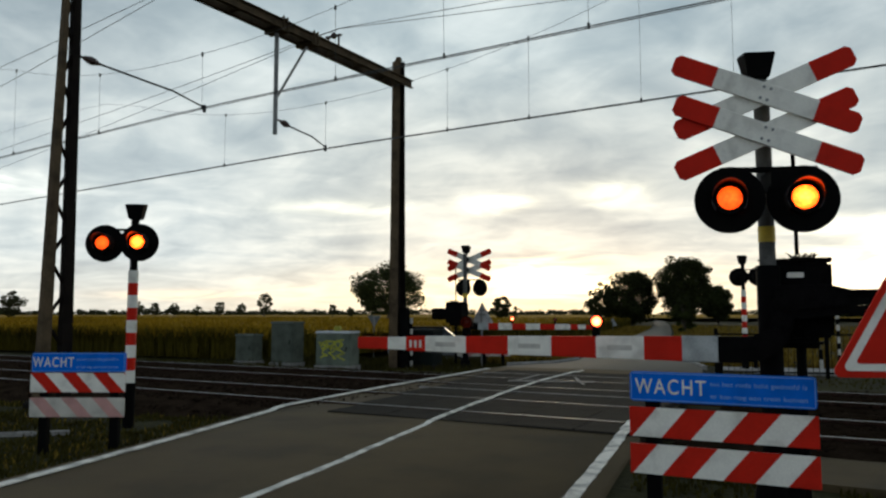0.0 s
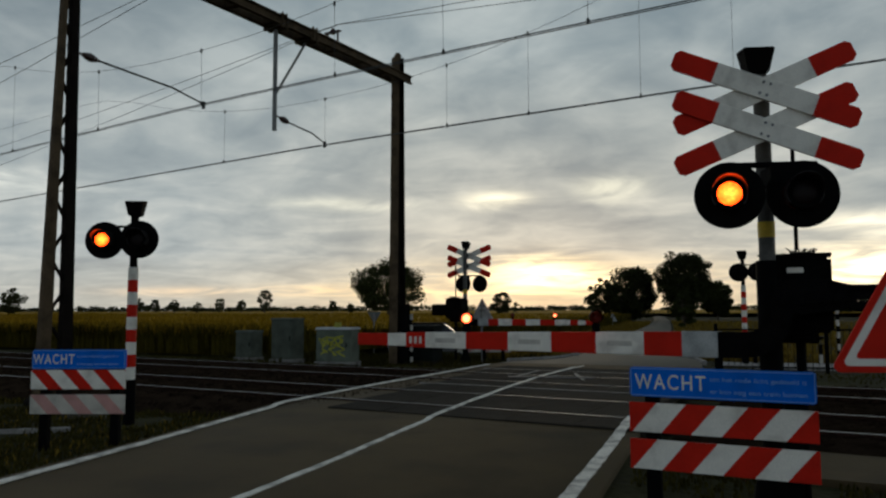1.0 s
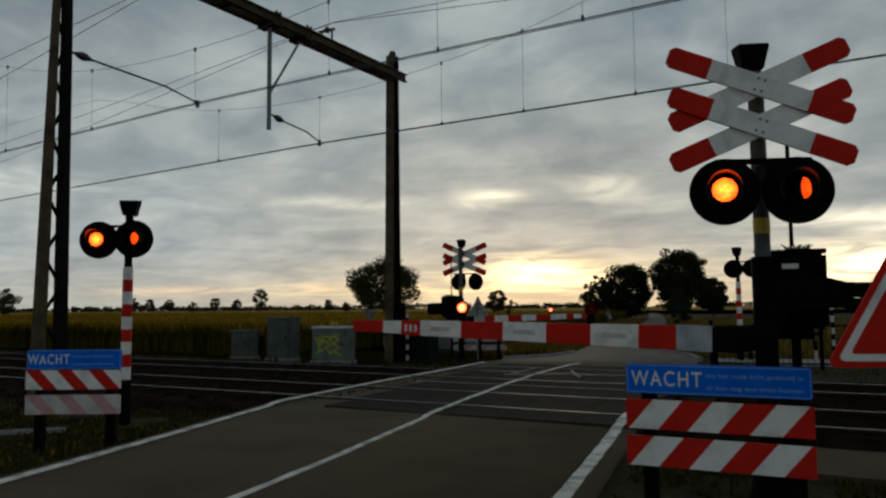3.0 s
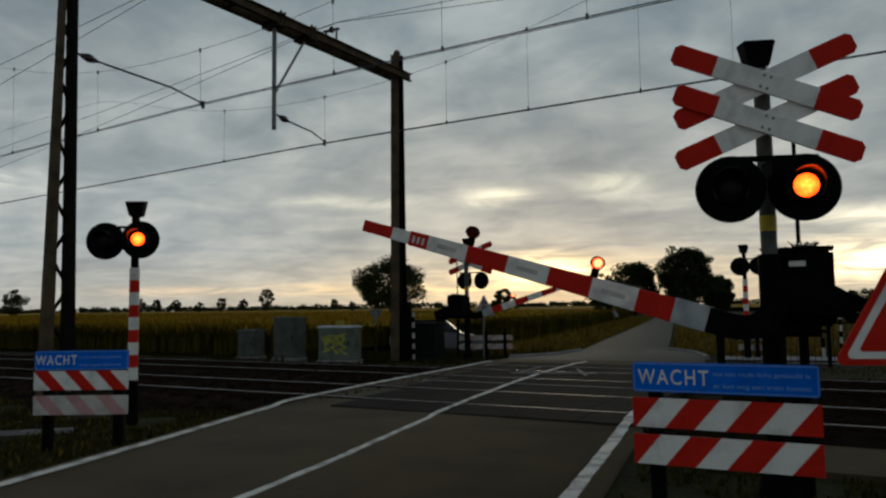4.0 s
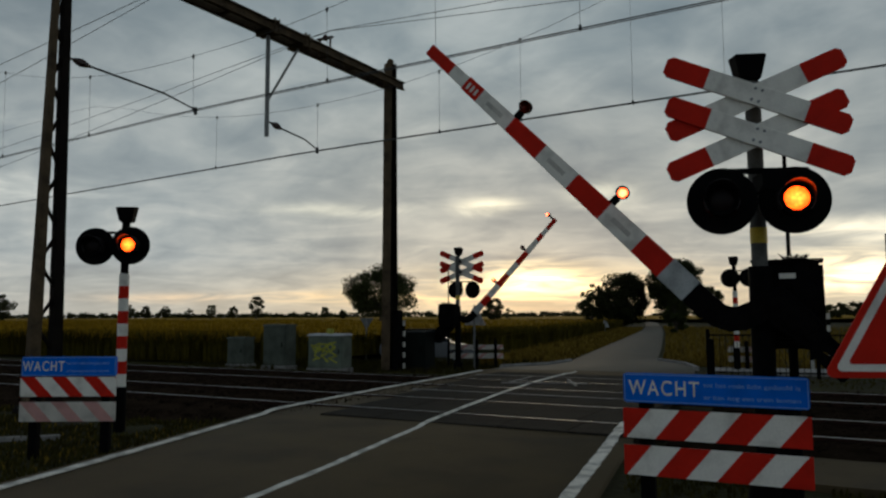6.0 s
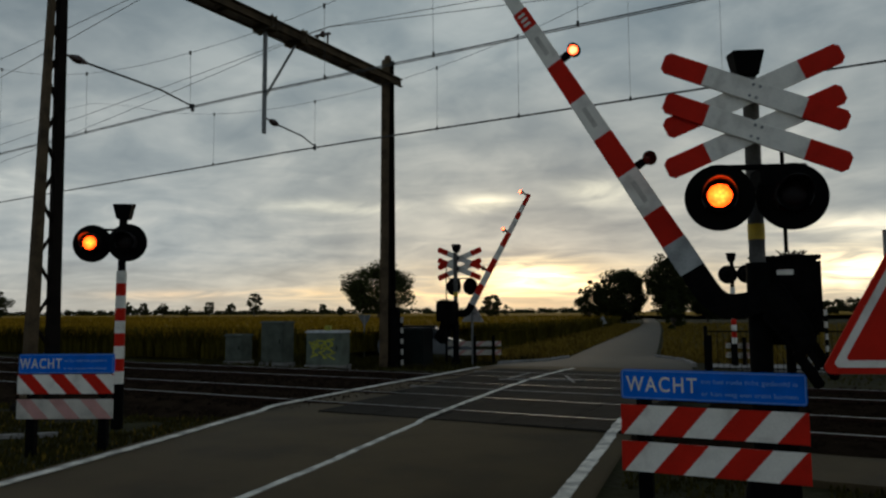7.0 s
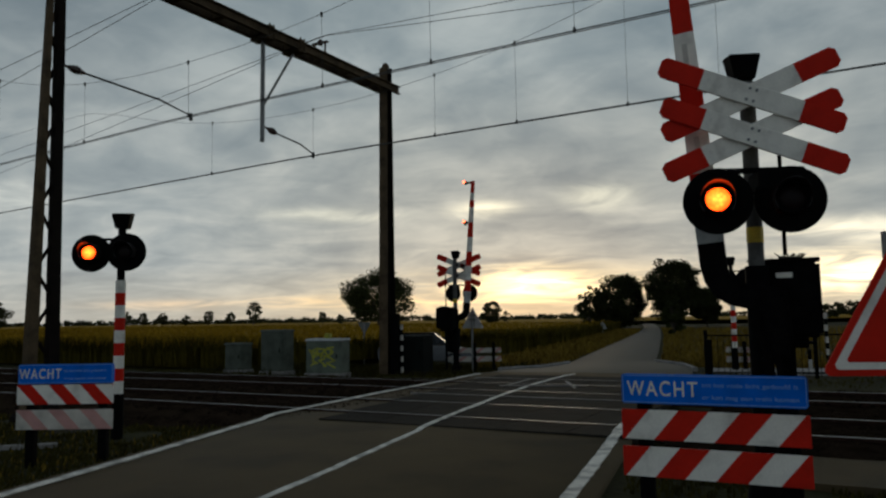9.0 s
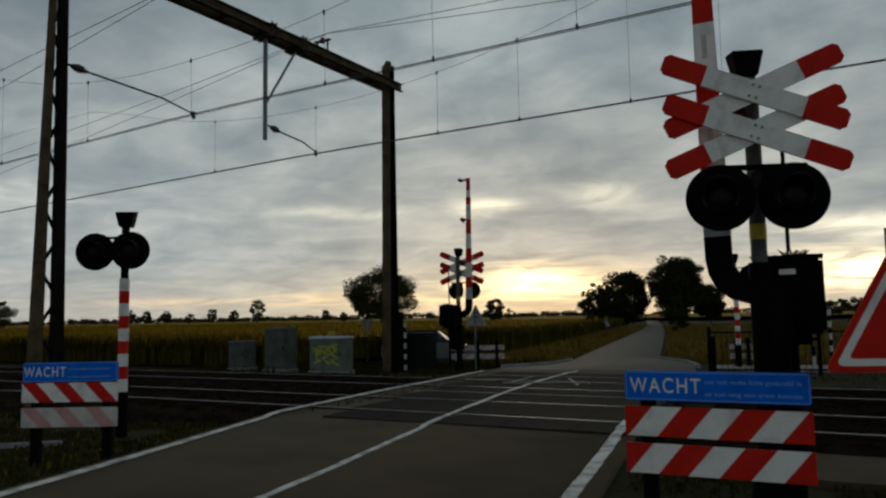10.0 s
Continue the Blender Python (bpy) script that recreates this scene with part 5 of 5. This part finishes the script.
def build_verges():
    rnd = random.Random(12)
    green, dry = [], []

    def scatter(n, box_, ok, dst, bias=None):
        x0, x1, y0, y1 = box_
        for _ in range(n):
            x, y = rnd.uniform(x0, x1), rnd.uniform(y0, y1)
            if ok(x, y) and noise.noise((x * 0.9, y * 0.9, 4)) > -0.25:
                dst.append((x, y, ground_height(x, y) - 0.02))
    # verge beside the near road, right and left, up to the ballast
    scatter(16000, (-0.75, 4.5, 2.0, 7.8), lambda x, y: x > at_road(y, RIGHT_EDGE) + 0.14 and to_d(x, y) < 7.9, green)
    scatter(26000, (-14, -5.4, 3.0, 9.6), lambda x, y: x < at_road(y, LEFT_EDGE) - 0.14 and to_d(x, y) < 8.0, green)
    scatter(2200, (-14, -5.4, 3.0, 9.6), lambda x, y: x < at_road(y, LEFT_EDGE) - 0.3 and to_d(x, y) < 8.0, dry)
    # strip beyond the tracks
    scatter(15000, (-22, -5.4, 16.5, 27), lambda x, y: x < at_road(y, LEFT_EDGE) - 0.3 and to_d(x, y) > 16.2, green)
    scatter(9000, (-0.4, 12, 16.8, 30), lambda x, y: x > at_road(y, RIGHT_EDGE) + 0.3 and to_d(x, y) > 16.4 and not 19.8 < y < 21.8, green)
    tall = []
    scatter(9000, (-16, -5.0, 17.2, 24.5), lambda x, y: x < at_road(y, LEFT_EDGE) - 0.5 and to_d(x, y) > 17.0, tall)
    blades("tall_verge_grass", tall, GRASS, "taller dark grass round the cabinets and the far signal", "grass", 6, 0.10, 0.30, 0.014)
    blades("verge_grass", green, GRASS, "short dark green verge grass", "grass", 1, 0.03, 0.10)
    blades("dry_verge_grass", dry, DRY_GRASS, "dry straw-coloured grass on the verge", "grass", 2, 0.04, 0.11)
    far = []
    for _ in range(16000):
        y = 22 + 70 * rnd.random() ** 1.7
        x = at_road(y, RIGHT_EDGE) + 0.3 + 26 * rnd.random() ** 1.6
        far.append((x, y, -0.17))
    for _ in range(9000):
        y = 22 + 60 * rnd.random() ** 1.6
        x = at_road(y, LEFT_EDGE) - 0.3 - 2.6 * rnd.random()
        far.append((x, y, -0.17))
    blades("meadow_grass", far, DRY_GRASS, "rough yellow-green grass beside the lane", "grass", 3, 0.12, 0.38, 0.03)


def field_edge(t):
    """How far across the tracks the crop begins: nearer where nothing stands before it."""
    u = min(1.0, max(0.0, (t - 15.2) / 3.0))
    return 31.0 - 12.1 * u * u * (3 - 2 * u)


def build_field():
    """Standing crop: a dense edge of stalks and a bumpy canopy reaching far off."""
    def inside(x, y):
        t = x * T_.x + y * T_.y
        return to_d(x, y) > field_edge(t) and x < at_road(y, LEFT_EDGE) - 3.0
    rnd = random.Random(21)
    edge, tops = [], []
    for _ in range(46000):
        if rnd.random() < 0.6:
            t = rnd.uniform(-2, 60)
            d = field_edge(t) + 4 * rnd.random() ** 2
            p = dt(d, t)
            x, y = p.x, p.y
        else:
            y = 26 + 90 * rnd.random() ** 1.5
            x = at_road(y, LEFT_EDGE) - 3.0 - 3 * rnd.random() ** 2
        if inside(x, y):
            edge.append((x, y, -0.2))
    blades("crop_edge", edge, CROP_LEAF, "dark green stalks at the edge of the crop field", "crop", 4, 0.75, 1.12, 0.035, 0.3)
    for _ in range(60000):
        u = rnd.random()
        d = 19 + 110 * u ** 2.0
        t = rnd.uniform(-12, 60 + d)
        p = dt(d, t)
        if inside(p.x, p.y):
            tops.append((p.x, p.y, 0.45))
    blades("crop_tops", tops, CROP, "yellow ripening tops of the crop", "crop", 5, 0.22, 0.50, 0.04, 0.4)
    # canopy sheet under the tops
    ds = [19.7]
    while ds[-1] < 900:
        ds.append(ds[-1] + max(0.8, (ds[-1] - 20) * 0.05))
    verts, faces, ok = [], [], {}
    ts = [(-1 + 2 * i / 140) for i in range(141)]
    w = len(ts)
    for d in ds:
        for u in ts:
            t = 20 + d * 0.3 + u * (60 + d * 1.6)
            p = dt(max(d, field_edge(t) + 0.8), t)
            xl = at_road(min(p.y, 259), LEFT_EDGE) - 3.4
            if p.y > 150:
                xl = p.x + 1
            if p.x > xl:
                p.x = xl
            verts.append((p.x, p.y, 0.60 + 0.10 * noise.noise((p.x * 0.5, p.y * 0.5, 1))))
    for j in range(len(ds) - 1):
        for i in range(w - 1):
            q = (j * w + i, j * w + i + 1, (j + 1) * w + i + 1, (j + 1) * w + i)
            if len({tuple(round(c, 2) for c in verts[k][:2]) for k in q}) > 2:
                faces.append(q)
    tagged(new("crop_canopy", raw_mesh("crop_canopy", verts, faces, CROP, True)), "wide field of yellow ripening crop", "crop", kind="stuff")


def build_trees():
    # broad tree behind the portal post
    x, y = bearing((686 - 784) / 1300, 110)
    tree(x, y, 9.0, 12.0, 1, "broad dark leafy tree standing alone in the field", 150, 95, 0.16, 0.22, low=0.12)
    # clump beside the lane
    for px_, dep, h, w, sd in ((1113, 95, 6.95, 7.6, 2), (1062, 100, 5.8, 4.6, 12), (1208, 92, 9.2, 7.9, 3), (1268, 100, 5.4, 4.4, 4)):
        x, y = bearing((px_ - 784) / 1300, dep)
        tree(x, y, h, w, sd, "dense dark leafy tree beside the lane", 150 if sd != 12 else 60, 100 if sd != 12 else 50, 0.12, 0.2, low=0.10 if sd in (3, 4) else 0.03, group="trees beside the lane")
    x, y = bearing((886 - 784) / 1300, 130)
    tree(x, y, 4.9, 3.9, 6, "small dark tree at the field's far side", 60, 90, 0.2, 0.14, low=0.1)
    tree(-2.65, 58.6, 3.3, 1.9, 8, "dense dark shrub under the tree beside the lane", 60, 90, 0.12, 0.12, group="trees beside the lane", low=-0.05)
    x, y = bearing((914 - 784) / 1300, 150)
    tree(x, y, 3.2, 2.4, 16, "small dark tree at the field's far side", 14, 60, 0.2, 0.14)
    # row of young trees far across the field
    for i, (px_, top) in enumerate(((245, 532), (275, 536), (309, 535), (350, 540), (389, 533), (428, 537), (468, 520), (589, 538), (620, 543))):
        dep = 210
        x, y = bearing((px_ - 784) / 1300, dep)
        h = (556 - top) * dep / 1300 + 1.5
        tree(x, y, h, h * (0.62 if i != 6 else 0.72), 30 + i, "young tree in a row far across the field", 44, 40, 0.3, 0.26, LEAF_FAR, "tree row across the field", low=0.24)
    for px_, dep, h, w, sd in ((18, 150, 7.2, 6.5, 50), (1535, 140, 4.0, 7.0, 51), (1480, 150, 3.6, 6.0, 52), (1500, 160, 4.4, 3.0, 53)):
        x, y = bearing((px_ - 784) / 1300, dep)
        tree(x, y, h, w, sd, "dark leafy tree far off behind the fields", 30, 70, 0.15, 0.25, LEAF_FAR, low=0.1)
    # far wood along the horizon
    rnd = random.Random(77)
    verts, faces = [], []
    for i in range(900):
        px_ = rnd.uniform(-500, 2100)
        dep = rnd.uniform(520, 700)
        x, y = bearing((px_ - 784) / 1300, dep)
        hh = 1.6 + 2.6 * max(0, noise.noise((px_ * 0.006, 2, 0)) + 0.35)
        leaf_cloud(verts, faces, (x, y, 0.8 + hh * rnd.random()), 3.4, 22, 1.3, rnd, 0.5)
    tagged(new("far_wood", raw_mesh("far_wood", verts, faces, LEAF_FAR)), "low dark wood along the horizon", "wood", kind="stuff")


red_triangle_sign()
sign_back(pose(-6.66, 20.9, -0.14, 0, 0, -12), "up", 0.72, 1.22, "pale grey back of a triangular road sign on a post", SOCKET_GREY)
x_, y_ = bearing((662 - 784) / 1300, 30)
sign_back(pose(x_, y_, -0.1, 0, 0, 15), "down", 0.56, 0.90, "grey inverted triangular sign beside the field", GREY_PAINT)
x_, y_ = bearing((1082 - 784) / 1300, 62)
sign_back(pose(x_, y_, -0.1, 0, 0, 10), "up", 0.75, 0.45, "small pale triangular sign beside the lane", SOCKET_GREY)
cabinet(track_at(17.25, 12.87, -0.18, 8), 1.08, 0.6, 0.98, CABINET, "pale grey relay cabinet with yellow sprayed tags", True)
cabinet(track_at(17.5, 14.95, -0.18), 0.86, 0.5, 1.24, CABINET_GREY, "tall grey relay cabinet beyond the tracks")
cabinet(track_at(17.6, 16.6, -0.18), 0.72, 0.45, 0.84, CABINET_GREY, "low grey relay cabinet beyond the tracks")
cabinet(track_at(18.6, 10.70, -0.18), 0.74, 0.6, 1.04, CABINET_DARK, "dark green cabinet beside the far signal")
fence(-0.15, 18.9, 9.5, 19.6)
for bx, by, bh, bands in ((-8.27, 19.3, 1.35, 9), (2.98, 22.9, 1.5, 9), (2.43, 21.95, 0.52, 2)):
    bollard(bx, by, bh, bands)
bp = thing("stub_post", pose(-0.1, 17.4, -0.1), "short dark square post beside the rails", "post")
bm = bmesh.new()
box(bm, -0.08, 0.08, -0.08, 0.08, -0.2, 0.92, 0.012)
part("post", bm, BLACK, bp)
def far_guard_rail(m, w):
    gb = thing("guard_rail", m, "faded red and white guard boards on black posts", "guard rail", "guard rails beyond the tracks")
    for gx in (-w * 0.3, w * 0.02, w * 0.36):
        bm = bmesh.new()
        box(bm, gx - 0.045, gx + 0.045, -0.12, -0.026, -0.3, 0.78, 0.006)
        part("post", bm, BLACK, gb, "black square post")
    striped_board(gb, w, 0.48, 0.62, (-0.15, 0.33, 0.25, 0.12), FADED, DIRTY_WHITE)
    striped_board(gb, w, 0.22, 0.37, (-0.15, 0.33, 0.25, 0.12), FADED, DIRTY_WHITE)


far_guard_rail(pose(-6.66, 20.95, -0.12, 0, 0, 17.5), 1.62)
far_guard_rail(pose(0.78, 21.25, -0.12, 0, 0, -8), 0.9)
parked_car(pose(-10.92, 27.86, -0.49, 0, 0, 17))
kerb_row("kerb", [(-5.35, 19.3), (-4.42, 20.55), (-4.1, 22.2)], 0.05, "pale kerb stones edging the lane")
kerb_row("kerb", [(-0.45, 19.9), (-0.8, 21.7), (-1.6, 23.3)], 0.05, "pale kerb stones edging the lane")
kerb_row("kerb", [(-9.6, 5.85), (-8.24, 6.72), (-7.95, 6.92)], -0.10, "pale concrete edging across the grass verge")
path_v, path_f = [], []
for i in range(41):
    t = 0.32 - 30 * (i / 40) ** 1.5
    for d, z in ((7.05, -0.3), (7.08, -0.075), (8.45, -0.06), (8.5, -0.3)):
        path_v.append(dt(d, t, z))
for i in range(40):
    for k in range(3):
        path_f.append((i * 4 + k, i * 4 + k + 1, i * 4 + 5 + k, i * 4 + 4 + k))
tagged(new("service_path", raw_mesh("service_path", path_v, path_f, ASPHALT)), "grey asphalt service path beside the ballast", "path", kind="structure")
far_v, far_f = [], []
for i in range(31):
    x = -0.2 + 0.6 * i
    y = 20.0 + 0.05 * x
    for dy, z in ((0.0, -0.35), (0.02, -0.075), (1.55, -0.075), (1.57, -0.35)):
        far_v.append((x, y + dy, z))
for i in range(30):
    for k in range(3):
        far_f.append((i * 4 + k, i * 4 + k + 1, i * 4 + 5 + k, i * 4 + 4 + k))
tagged(new("far_path", raw_mesh("far_path", far_v, far_f, KERB)), "pale concrete path behind the bar fence", "path", kind="structure")
build_verges()
build_field()
build_trees()


motions()
